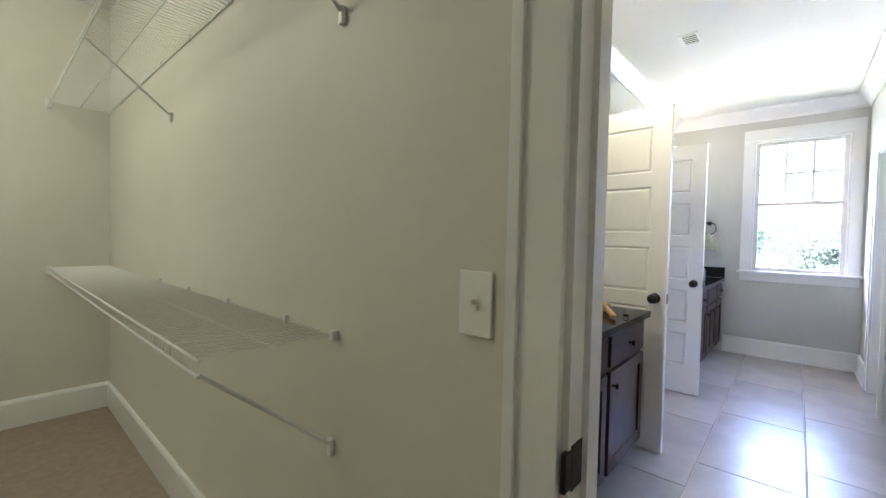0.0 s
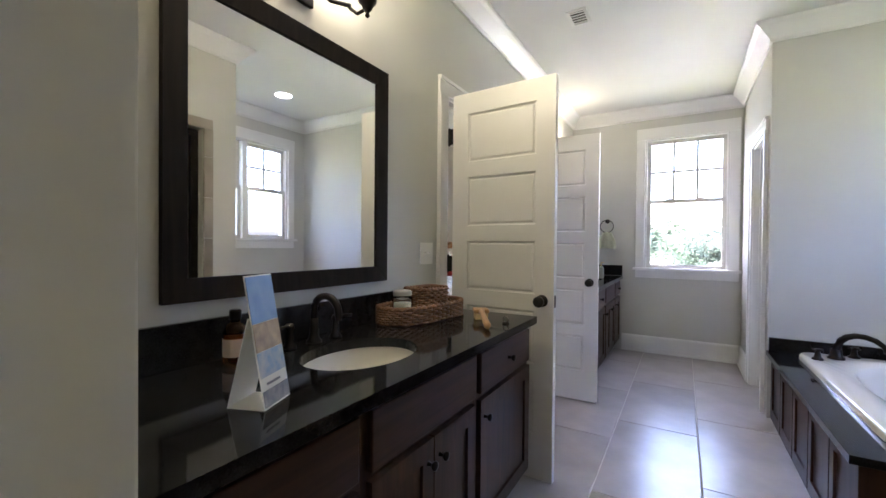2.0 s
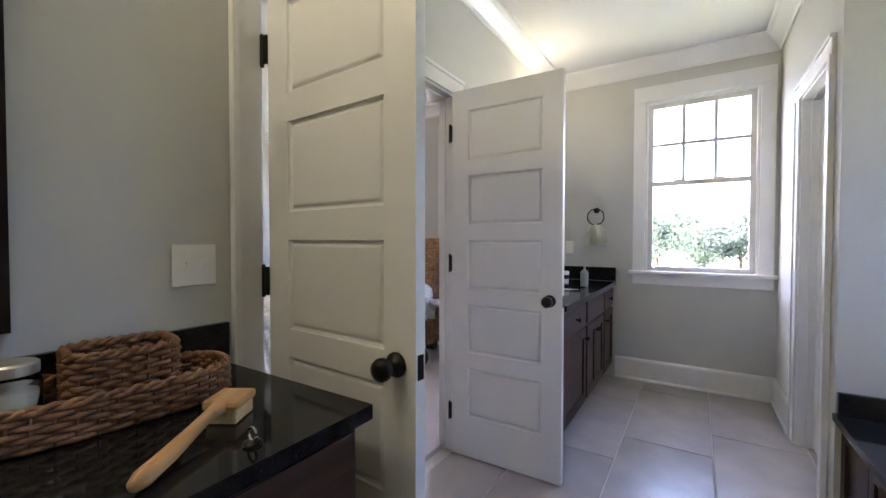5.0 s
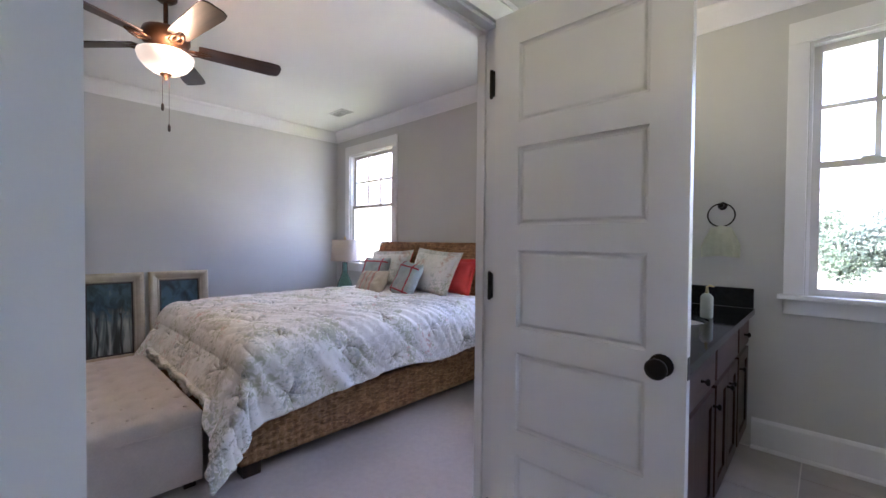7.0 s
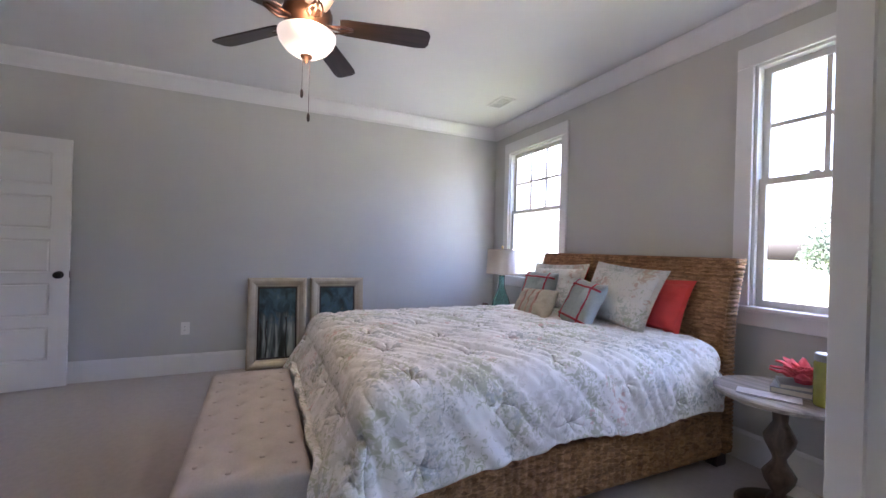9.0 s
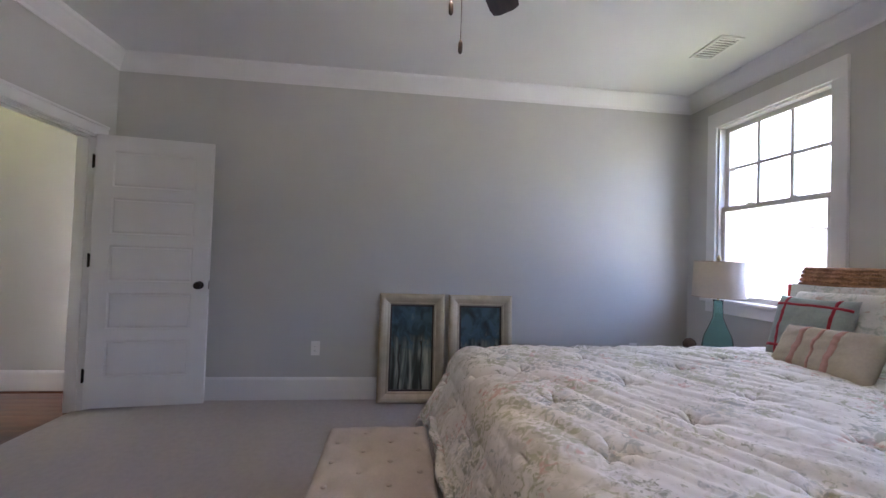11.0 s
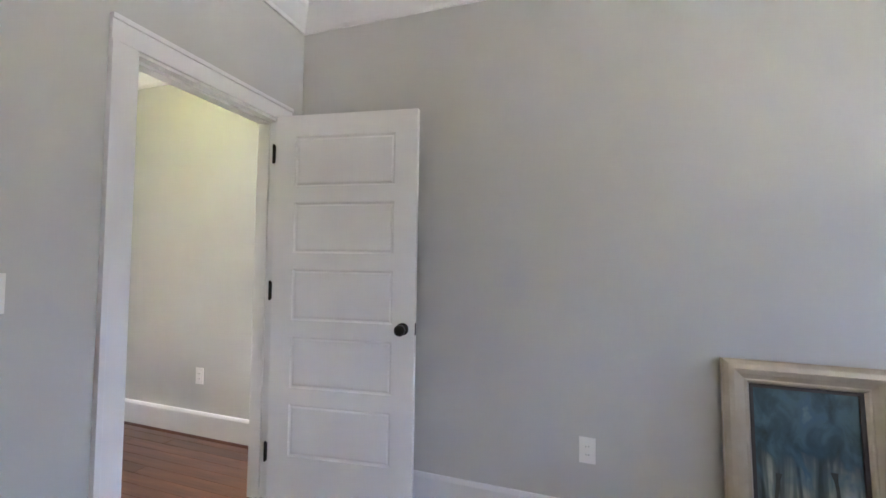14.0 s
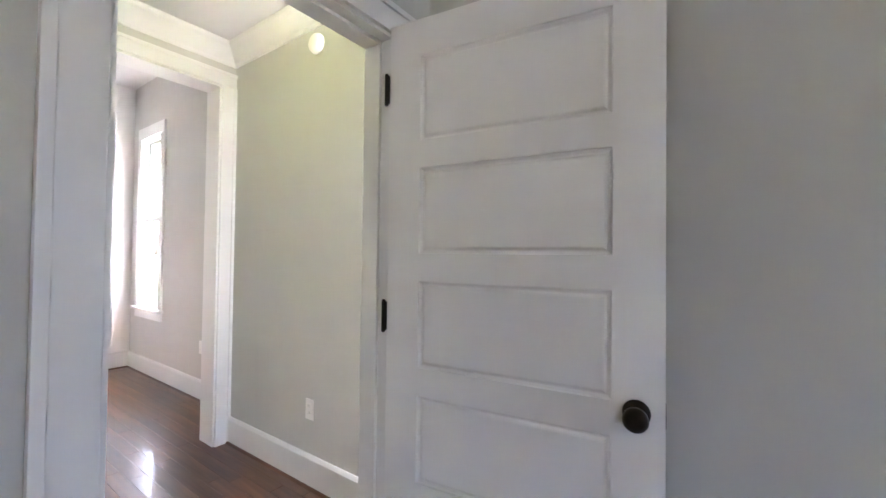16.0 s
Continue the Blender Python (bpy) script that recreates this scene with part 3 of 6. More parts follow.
def basin_faucet(m):
    f = thing("basin_faucet", "dark oil-rubbed bronze widespread sink faucet", "faucet", m, "sink faucets")
    bm = lathe(bmesh.new(), [(0.027, 0), (0.027, 0.006), (0.019, 0.014), (0.014, 0.035), (0.017, 0.042), (0.014, 0.050), (0.014, 0.085)], 18)
    part("spout_base", bm, BRONZE, f, "", True)
    bend = [Vector((0.058 - 0.058 * math.cos(a), 0, 0.112 + 0.052 * math.sin(a))) for a in [math.pi * k / 10 for k in range(1, 11)]]
    part("spout", tube(bmesh.new(), [(0, 0, 0.075), (0.0, 0, 0.10)] + bend + [(0.117, 0, 0.088)], [0.0125] * 12 + [0.011], 12), BRONZE, f, "", True)
    for s in (-1, 1):
        h = part("handle", lathe(bmesh.new(), [(0.022, 0), (0.022, 0.006), (0.014, 0.016), (0.011, 0.060), (0.016, 0.068), (0.010, 0.080)], 16, Matrix.Translation((0, s * 0.10, 0))), BRONZE, f, "", True)
        part("lever", tube(bmesh.new(), [(0, s * 0.10, 0.070), (0.014, s * 0.125, 0.077), (0.022, s * 0.160, 0.074)], [0.006, 0.005, 0.006], 10), BRONZE, h, "", True)
    return f


basin_faucet(pose(-0.905, 2.075, 0.851))
basin_faucet(pose(-0.905, 5.485, 0.851))

mirror = thing("wall_mirror", "large wall mirror in a dark espresso wooden frame", "mirror", pose(-1.0, 0, 0))
Y0, Y1, Z0, Z1, FW = 1.634, 2.558, 1.027, 1.966, 0.066
part("mirror_glass", boxes((0.006, Y0 + FW - 0.004, Z0 + FW - 0.004, 0.011, Y1 - FW + 0.004, Z1 - FW + 0.004)), SILVER, mirror)
part("mirror_back", boxes((0.001, Y0 + 0.01, Z0 + 0.01, 0.005, Y1 - 0.01, Z1 - 0.01)), MIRROR_FRAME, mirror)
for a in (((Y0, Z0), (Y0, Z1), (Y0 + FW, Z1 - FW), (Y0 + FW, Z0 + FW)), ((Y1, Z1), (Y1, Z0), (Y1 - FW, Z0 + FW), (Y1 - FW, Z1 - FW)),
          ((Y0, Z1), (Y1, Z1), (Y1 - FW, Z1 - FW), (Y0 + FW, Z1 - FW)), ((Y1, Z0), (Y0, Z0), (Y0 + FW, Z0 + FW), (Y1 - FW, Z0 + FW))):
    bm = bmesh.new()
    lo = [bm.verts.new((0.006, y, z)) for y, z in a]
    hi = [bm.verts.new((0.027 if k < 2 else 0.018, y, z)) for k, (y, z) in enumerate(a)]
    bm.faces.new(lo)
    bm.faces.new(hi)
    for k in range(4):
        bm.faces.new((lo[k], lo[(k + 1) % 4], hi[(k + 1) % 4], hi[k]))
    bmesh.ops.recalc_face_normals(bm, faces=bm.faces[:])
    part("frame_rail", bm, MIRROR_FRAME, mirror)

SHADE = glow("lit_opal_glass", (1.0, 0.86, 0.66), 0.09)


def light_bar(cy, z=2.10, k=1.0):
    l = thing("vanity_light", "dark bronze vanity light bar with lit glass shades", "wall lamp", pose(-1.0, cy, z), "vanity lights")
    part("back_plate", boxes((0.001, -0.06, -0.05, 0.018, 0.06, 0.06)), BRONZE, l, bevel=0.006)
    part("bar", tube(bmesh.new(), [(0.02, 0, 0), (0.06, 0, 0.0)], 0.012, 10), BRONZE, l)
    part("cross_bar", tube(bmesh.new(), [(0.06, -0.20, 0.02), (0.06, -0.1, -0.012), (0.06, 0, 0), (0.06, 0.1, -0.012), (0.06, 0.20, 0.02)], 0.008, 10), BRONZE, l, "", True)
    for y in (-0.20, 0, 0.20):
        arm = part("arm", tube(bmesh.new(), [(0.06, y, 0.01), (0.10, y, -0.022), (0.145, y, -0.015), (0.15, y, 0.0)], 0.007, 8), BRONZE, l, "", True)
        bm = lathe(bmesh.new(), [(0.003, -0.052), (0.010, -0.044), (0.006, -0.034), (0.016, -0.022), (0.024, -0.004), (0.034, 0.006), (0.036, 0.022), (0.030, 0.024)], 16, Matrix.Translation((0.15, y, 0)))
        part("cup", bm, BRONZE, arm, "", True)
        bm = lathe(bmesh.new(), [(0.024, 0.02), (0.034, 0.04), (0.052, 0.07), (0.060, 0.11), (0.068, 0.15), (0.064, 0.15), (0.056, 0.11), (0.030, 0.045)], 20, Matrix.Translation((0.15, y, 0)))
        part("shade", bm, SHADE, arm, "lit frosted glass shade", True)
    point_lamp("vanity_bulb", (-0.85, cy, z + 0.30), 0.55 * k, WARM, 0.12)
    return l


light_bar(2.075)
light_bar(5.485, k=0.2)


def wall_plate(m, toggles, label, name="light_switch"):
    """Local x along the wall, y out of it."""
    p = thing(name, label, "switch" if name == "light_switch" else "outlet", m, name)
    w = 0.035 + 0.023 * (toggles - 1) if name == "light_switch" else 0.035
    part("plate", boxes((-w, 0.0005, -0.0575, w, 0.006, 0.0575)), PLATE, p, bevel=0.002)
    if name == "light_switch":
        for k in range(toggles):
            x = (k - (toggles - 1) / 2) * 0.046
            part("toggle_surround", boxes((x - 0.006, 0.0062, -0.013, x + 0.006, 0.0075, 0.013)), PLATE, p)
            part("toggle", boxes((x - 0.004, 0.0072, 0.0, x + 0.004, 0.020, 0.009)), PLATE, p, bevel=0.0015)
    else:
        part("socket_face", boxes((-0.0165, 0.0062, -0.034, 0.0165, 0.0085, 0.034)), PLATE, p, bevel=0.001)
        # No holes are cut; dark raised slivers give the shade inside them.
        for z in (-0.018, 0.018):
            for x in (-0.006, 0.006):
                part("slot_shadow", boxes((x - 0.0008, 0.0083, z - 0.004, x + 0.001, 0.0092, z + 0.004)), BRONZE, p)
    return p


wall_plate(pose(-1.0, 2.92, 1.145, 0, 0, -90), 2, "white double toggle switch plate on the bathroom wall")
wall_plate(pose(-0.225, 1.075, 1.125, 0, 0, 180), 1, "pale single toggle switch plate on the closet wall")
wall_plate(pose(-0.83, 6.20, 1.15, 0, 0, 180), 1, "white switch plate over the far vanity")
wall_plate(pose(-3.835, 1.31, 1.17, 0, 0, 0), 1, "white switch plate beside the bedroom doorway")
wall_plate(pose(-5.14, 2.905, 0.441, 0, 0, -90), 1, "white duplex outlet above the baseboard", "wall_outlet")
wall_plate(pose(-5.14, 5.68, 0.45, 0, 0, -90), 1, "white duplex outlet above the baseboard", "wall_outlet")
wall_plate(pose(-5.40, 0.285, 0.435, 0, 0, -90), 1, "white duplex outlet on the hall wall", "wall_outlet")
wall_plate(pose(-5.65, -1.62, 0.47, 0, 0, -90), 1, "white duplex outlet in the far room", "wall_outlet")

# basket tray with jar and box
WICKER = material("wicker_strand", (0.34, 0.165, 0.07), 0.45, scale=60, vary=0.3, second=(0.035, 0.015, 0.007), bump=0.3, bump_scale=200)


def woven_ring(bm, rx, ry, z, r, shift, n=64, power=2.6):
    """One strand that weaves in and out of the stakes round an oval basket wall."""
    pts = []
    steps = n * 4
    for i in range(steps + 1):
        a = 2 * math.pi * i / steps
        c, s = math.cos(a), math.sin(a)
        q = (abs(c) ** power + abs(s) ** power) ** (-1 / power)
        w = 0.0062 * math.sin(n * a / 2 + math.pi * shift)
        pts.append(((rx + w) * q * c, (ry + w) * q * s, z + 0.0016 * math.sin(5 * a + 40 * z) + 0.0012 * math.sin(n * a / 2 + math.pi * shift)))
    tube(bm, pts, r, 5)
    return bm


def woven_wall(owner, rx, ry, z0, rows, pitch, n, power):
    for k in range(rows):
        part("strand", woven_ring(bmesh.new(), rx, ry, z0 + (k + 0.5) * pitch, pitch * 0.56, k % 2, n, power), WICKER, owner, "", True)
    bm = bmesh.new()
    for i in range(n):
        a = 2 * math.pi * (i + 0.5) / n
        c, s = math.cos(a), math.sin(a)
        q = (abs(c) ** power + abs(s) ** power) ** (-1 / power)
        tube(bm, [(rx * q * c, ry * q * s, z0), (rx * q * c, ry * q * s, z0 + rows * pitch)], 0.0030, 5)
    tagged(part("stakes", bm, WICKER, owner, "", True), kind="stuff")
    top = z0 + rows * pitch
    bm = bmesh.new()
    for turn in (0, math.pi):
        pts = []
        for i in range(n * 4 + 1):
            a = 2 * math.pi * i / (n * 4)
            c, s = math.cos(a), math.sin(a)
            q = (abs(c) ** power + abs(s) ** power) ** (-1 / power)
            w = 0.005 * math.cos(n * a / 2 + turn)
            pts.append(((rx + w) * q * c, (ry + w) * q * s, top + 0.005 * math.sin(n * a / 2 + turn)))
        tube(bm, pts, 0.0058, 5)
    part("braided_rim", bm, WICKER, owner, "", True)


tray = thing("wicker_tray", "oval brown wicker tray on the black counter", "tray", pose(-0.842, 2.655, 0.851, 0, 0, -9))
woven_wall(tray, 0.108, 0.238, 0.004, 7, 0.0098, 52, 2.6)
part("tray_floor", boxes((-0.09, -0.20, 0.001, 0.09, 0.20, 0.008)), WICKER, tray, bevel=0.002)
wb = thing("wicker_box", "square brown wicker box in the tray", "basket", pose(-0.852, 2.70, 0.861, 0, 0, -9))
woven_wall(wb, 0.070, 0.090, 0.002, 12, 0.0104, 28, 4.5)
part("box_floor", boxes((-0.05, -0.06, 0.001, 0.05, 0.06, 0.008)), WICKER, wb)
CREAM = material("cream_salts", (0.78, 0.72, 0.60), 0.8, scale=200, vary=0.1)
jar = thing("glass_jar", "clear glass jar of cream bath salts with metal lid", "jar", pose(-0.868, 2.535, 0.860) @ Matrix.Scale(1.2, 4))
part("salts", lathe(bmesh.new(), [(0.031, 0.003), (0.033, 0.01), (0.033, 0.062)], 20), CREAM, jar, "", True)
part("jar_glass", lathe(bmesh.new(), [(0.034, 0.001), (0.037, 0.006), (0.037, 0.078), (0.030, 0.09), (0.0285, 0.09), (0.035, 0.077), (0.035, 0.007)], 24), clear("jar_glass_clear", (0.95, 0.99, 0.97)), jar, "", True)
part("lid", lathe(bmesh.new(), [(0.034, 0.091), (0.034, 0.106), (0.030, 0.109)], 24), material("dull_tin", (0.52, 0.50, 0.45), 0.4, 0.8, vary=0.1), jar, "dull metal lid")
LIGHTWOOD = wood("beech_wood", (0.38, 0.20, 0.07), (0.55, 0.33, 0.14), 0.45, "X", 4)
brush = thing("bath_brush", "light wooden bath brush lying on the counter", "brush", pose(-0.615, 2.80, 0.851, 0, 0, -58) @ Matrix.Scale(1.2, 4))
bm = bmesh.new()
box(bm, -0.035, -0.030, 0.024, 0.035, 0.030, 0.040)
part("head", bm, LIGHTWOOD, brush, bevel=0.008)
part("bristles", boxes((-0.030, -0.025, 0.001, 0.030, 0.025, 0.024)), material("bristle", (0.62, 0.46, 0.22), 0.9, scale=200, vary=0.3), brush, "short tan bristles", bevel=0.003)
part("handle", tube(bmesh.new(), [(0.028, 0, 0.032), (0.06, 0, 0.031), (0.10, 0, 0.025), (0.15, 0, 0.018), (0.20, 0, 0.014), (0.215, 0, 0.013)], [0.013, 0.009, 0.010, 0.012, 0.0125, 0.008], 12), LIGHTWOOD, brush, "", True)
stopper = thing("metal_stopper", "small dark metal stopper beside the brush", "stopper", pose(-0.475, 2.76, 0.851))
part("disc", lathe(bmesh.new(), [(0.016, 0), (0.016, 0.004), (0.010, 0.008)], 18), BRONZE, stopper)
part("ring", tube(bmesh.new(), [(0.012 * math.cos(a), 0, 0.018 + 0.012 * math.sin(a)) for a in [2 * math.pi * k / 12 for k in range(13)]], 0.0025, 6), material("steel_ring", (0.5, 0.5, 0.5), 0.25, 1.0), stopper, "", True)

# brochure stand
WHITE = material("white_card", (0.82, 0.82, 0.80), 0.4, scale=6, vary=0.02)
card = thing("brochure_stand", "upright photo brochure in a white folded stand", "brochure", pose(-0.552, 1.668, 0.851, 0, 0, 112) @ Matrix.Diagonal((0.95, 1.0, 1.16, 1.0)))


def card_strip(z0, z1, mat, x0=-0.05, x1=0.05, lift=0.0):
    bm = bmesh.new()
    tilt = 0.21
    pts = [(x, -0.0 + z * tilt + (0 if f else 0.002) - 0.0, z) for f in (0, 1) for x, z in ((x0, z0), (x1, z0), (x1, z1), (x0, z1))]
    v = [bm.verts.new((x, y - lift, z)) for x, y, z in pts]
    for q in ((0, 1, 2, 3), (4, 5, 6, 7), (0, 1, 5, 4), (1, 2, 6, 5), (2, 3, 7, 6), (3, 0, 4, 7)):
        bm.faces.new([v[i] for i in q])
    bmesh.ops.recalc_face_normals(bm, faces=bm.faces[:])
    return bm, mat


for nm, (bm, mt) in (("sheet", card_strip(0.0, 0.235, WHITE)), ("sky_photo", card_strip(0.15, 0.233, material("print_sky", (0.08, 0.22, 0.60), 0.35, scale=22, vary=0.1, second=(0.26, 0.42, 0.70)), -0.048, 0.048, 0.0015)),
                     ("terrace_photo", card_strip(0.10, 0.149, material("print_terrace", (0.55, 0.42, 0.28), 0.35, scale=60, vary=0.3, second=(0.20, 0.16, 0.15)), -0.048, 0.048, 0.0015)),
                     ("pool_photo", card_strip(0.055, 0.099, material("print_pool", (0.10, 0.30, 0.62), 0.35, scale=50, vary=0.3, second=(0.60, 0.60, 0.62)), -0.048, 0.048, 0.0015)),
                     ("text_bar", card_strip(0.040, 0.044, material("print_ink", (0.25, 0.25, 0.3), 0.5), -0.03, 0.02, 0.0015)),
                     ("house_photo", card_strip(0.004, 0.032, material("print_house", (0.40, 0.36, 0.34), 0.35, scale=60, vary=0.4, second=(0.10, 0.12, 0.16)), -0.048, 0.048, 0.0015))):
    part(nm, bm, mt, card)
bm = bmesh.new()
v = [bm.verts.new(p) for p in ((-0.05, 0.005, 0.001), (0.05, 0.005, 0.001), (0.05, 0.085, 0.001), (-0.05, 0.085, 0.001), (-0.05, 0.039, 0.16), (0.05, 0.039, 0.16))]
for q in ((0, 1, 2, 3), (3, 2, 5, 4)):
    bm.faces.new([v[i] for i in q])
sup = part("support_leg", bm, WHITE, card, "white folded card leg")
sol = sup.modifiers.new("thick", "SOLIDIFY")
sol.thickness = 0.0015
AMBER = clear("amber_glass", (0.55, 0.18, 0.03), 0.05)
bot = thing("amber_bottle", "small amber soap bottle with pale label and dark cap", "bottle", pose(-0.905, 1.79, 0.851))
part("bottle_body", lathe(bmesh.new(), [(0.028, 0.001), (0.032, 0.006), (0.032, 0.09), (0.022, 0.108), (0.013, 0.114), (0.013, 0.125)], 20), AMBER, bot, "", True)
part("paper_label", lathe(bmesh.new(), [(0.0327, 0.022), (0.0327, 0.072)], 20, None, False), material("kraft_label", (0.62, 0.48, 0.40), 0.7), bot, "pale paper label")
part("cap", lathe(bmesh.new(), [(0.016, 0.124), (0.016, 0.148), (0.013, 0.152)], 18), BRONZE, bot)

# far vanity things
soap = thing("soap_dispenser", "pale soap dispenser with a gold pump", "soap dispenser", pose(-0.56, 5.62, 0.851))
part("body", lathe(bmesh.new(), [(0.026, 0), (0.030, 0.006), (0.030, 0.11), (0.020, 0.125), (0.012, 0.13)], 20), material("frosted_soap", (0.30, 0.31, 0.25), 0.25), soap, "", True)
GOLD = material("pale_brass", (0.62, 0.50, 0.25), 0.3, 0.9)
part("pump", tube(bmesh.new(), [(0, 0, 0.13), (0, 0, 0.165), (0.012, 0, 0.172), (0.032, 0, 0.166)], [0.009, 0.006, 0.006, 0.004], 10), GOLD, soap, "gold pump head", True)
cup = thing("tumbler", "small white patterned tumbler on the far vanity", "cup", pose(-0.76, 5.80, 0.851))
part("cup_wall", lathe(bmesh.new(), [(0.028, 0.0), (0.034, 0.10), (0.031, 0.10), (0.026, 0.006)], 20), PORCELAIN, cup, "", True)
part("band", lathe(bmesh.new(), [(0.0315, 0.035), (0.0332, 0.07)], 20, None, False), BRONZE, cup, "dark band")
ring = thing("towel_ring", "dark bronze towel ring on the window wall", "towel ring", pose(-0.59, 6.20, 1.485, 0, 0, 180))
part("rose", lathe(bmesh.new(), [(0.026, 0.0), (0.026, 0.006), (0.014, 0.014), (0.009, 0.045), (0.012, 0.05)], 18, pose(0, 0, 0, -90)), BRONZE, ring, "", True)
part("ring", tube(bmesh.new(), [(0.072 * math.sin(a), 0.045, -0.06 + 0.072 * math.cos(a)) for a in [2 * math.pi * k / 32 for k in range(33)]], 0.0045, 8), BRONZE, ring, "", True)
TOWEL = material("sage_terry", (0.55, 0.57, 0.44), 0.95, scale=160, vary=0.12, bump=0.8, bump_scale=300)


def hanging_towel():
    bm = bmesh.new()
    n, mrow = 22, 16
    for side in (0, 1):
        g = []
        for j in range(mrow + 1):
            t = j / mrow
            w = 0.052 + 0.048 * min(1, t * 1.6)
            row = []
            for i in range(n + 1):
                u = i / n * 2 - 1
                y = (0.008 + 0.012 * t) * math.cos(u * 6 + side) * (1 - 0.3 * t) + (0.022 if side else -0.016)
                row.append(bm.verts.new((u * w, 0.045 + y * min(1, 0.25 + t * 3), -0.125 - 0.19 * t - 0.012 * abs(u) + (0.0 if side else 0.012 * t))))
            g.append(row)
        for j in range(mrow):
            for i in range(n):
                bm.faces.new((g[j][i], g[j][i + 1], g[j + 1][i + 1], g[j + 1][i]))
        if side:
            for i in range(n):
                bm.faces.new((top[i], top[i + 1], g[0][i + 1], g[0][i]))
        top = g[0]
    return bm


tw = thing("hand_towel", "sage green hand towel hung through the ring", "towel", pose(-0.59, 6.20, 1.485, 0, 0, 180))
c = part("cloth", hanging_towel(), TOWEL, tw, "", True)
c.modifiers.new("thick", "SOLIDIFY").thickness = 0.005

# ---- bathtub ----
deck = thing("tub_surround", "dark espresso panelled bathtub surround with black granite deck", "bathtub surround", pose(0, 0, 0))
DX0, DY0, DY1 = 0.72, 3.05, 4.688
part("body", boxes((DX0 + 0.02, DY0 + 0.02, 0.0, DX0 + 0.05, DY1, 0.443), (DX0 + 0.05, DY0 + 0.02, 0.0, 0.905, DY0 + 0.05, 0.443)), CAB, deck)
npan = 5
pw = (DY1 - DY0) / npan
for k in range(npan):
    a, b, f = DY0 + k * pw + 0.006, DY0 + (k + 1) * pw - 0.006, 0.05
    fr = part("panel_frame", boxes((DX0, a, 0.01, DX0 + 0.018, a + f, 0.435), (DX0, b - f, 0.01, DX0 + 0.018, b, 0.435), (DX0, a + f, 0.01, DX0 + 0.018, b - f, 0.08), (DX0, a + f, 0.375, DX0 + 0.018, b - f, 0.435)), CAB, deck)
    part("panel", boxes((DX0 + 0.010, a + f, 0.08, DX0 + 0.016, b - f, 0.375)), CAB, fr)
part("end_panel", boxes((DX0 + 0.0, DY0, 0.01, 0.905, DY0 + 0.018, 0.435)), CAB, deck, bevel=0.003)
TX0, TX1, TY0, TY1 = 0.835, 1.985, 3.17, 4.595


def rrect(x0, y0, x1, y1, r, n=6):
    pts = []
    for cx, cy, a0 in ((x1 - r, y1 - r, 0), (x0 + r, y1 - r, 90), (x0 + r, y0 + r, 180), (x1 - r, y0 + r, 270)):
        for k in range(n + 1):
            a = radians(a0 + 90 * k / n)
            pts.append((cx + r * math.cos(a), cy + r * math.sin(a)))
    return pts


for r in ((0.69, 3.03, 0.444, TX0 + 0.04, DY1, 0.475), (TX1 - 0.04, 3.03, 0.444, 2.098, DY1, 0.475), (TX0 + 0.041, 3.03, 0.444, TX1 - 0.041, TY0 + 0.04, 0.475), (TX0 + 0.041, TY1 - 0.04, 0.444, TX1 - 0.041, DY1, 0.475)):
    part("deck_stone", boxes(r), GRANITE, deck, bevel=0.002)
part("splash", boxes((0.705, 4.666, 0.476, 2.098, 4.688, 0.568)), GRANITE, deck)
part("splash", boxes((2.078, 3.03, 0.476, 2.098, 4.665, 0.568)), GRANITE, deck)
part("splash", boxes((0.93, 3.022, 0.476, 2.077, 3.042, 0.568)), GRANITE, deck)
tub = thing("bathtub", "white drop-in soaking bathtub with oval basin", "bathtub", pose(0, 0, 0))
bm = bmesh.new()
loops = [(rrect(TX0, TY0, TX1, TY1, 0.09, 7), 0.476), (rrect(TX0, TY0, TX1, TY1, 0.09, 7), 0.500), (rrect(TX0 + 0.008, TY0 + 0.008, TX1 - 0.008, TY1 - 0.008, 0.085, 7), 0.512)]
mx, my = 1.43, 3.86
oval = lambda ax, ay: [(mx + ax * math.copysign(abs(math.cos(a)) ** 0.8, math.cos(a)), my + ay * math.copysign(abs(math.sin(a)) ** 0.8, math.sin(a))) for a in [radians(0 + 360 * (k + 0.5) / 32) for k in range(32)]]
loops += [(oval(0.47, 0.60), 0.512), (oval(0.455, 0.585), 0.502), (oval(0.44, 0.565), 0.46), (oval(0.40, 0.52), 0.28), (oval(0.35, 0.46), 0.14), (oval(0.22, 0.30), 0.10), (oval(0.02, 0.03), 0.095)]
rings = [[bm.verts.new((x, y, z)) for x, y in pts] for pts, z in loops]
for p, q in zip(rings, rings[1:]):
    for k in range(32):
        bm.faces.new((p[k], p[(k + 1) % 32], q[(k + 1) % 32], q[k]))
bmesh.ops.recalc_face_normals(bm, faces=bm.faces[:])
part("shell", bm, PORCELAIN, tub, "", True)
part("overflow_plate", lathe(bmesh.new(), [(0.034, 0.0), (0.034, 0.005), (0.026, 0.010)], 20, pose(1.43, 4.39, 0.40, 80)), BRONZE, tub, "dark round overflow plate", True)
part("drain", lathe(bmesh.new(), [(0.032, 0.098), (0.032, 0.103), (0.020, 0.106)], 20, Matrix.Translation((1.43, 4.06, 0.004))), BRONZE, tub, "dark drain stopper", True)
tf = thing("tub_faucet", "dark bronze arched bathtub faucet with two cross handles", "faucet", pose(1.0, 4.47, 0.513, 0, 0, -50))
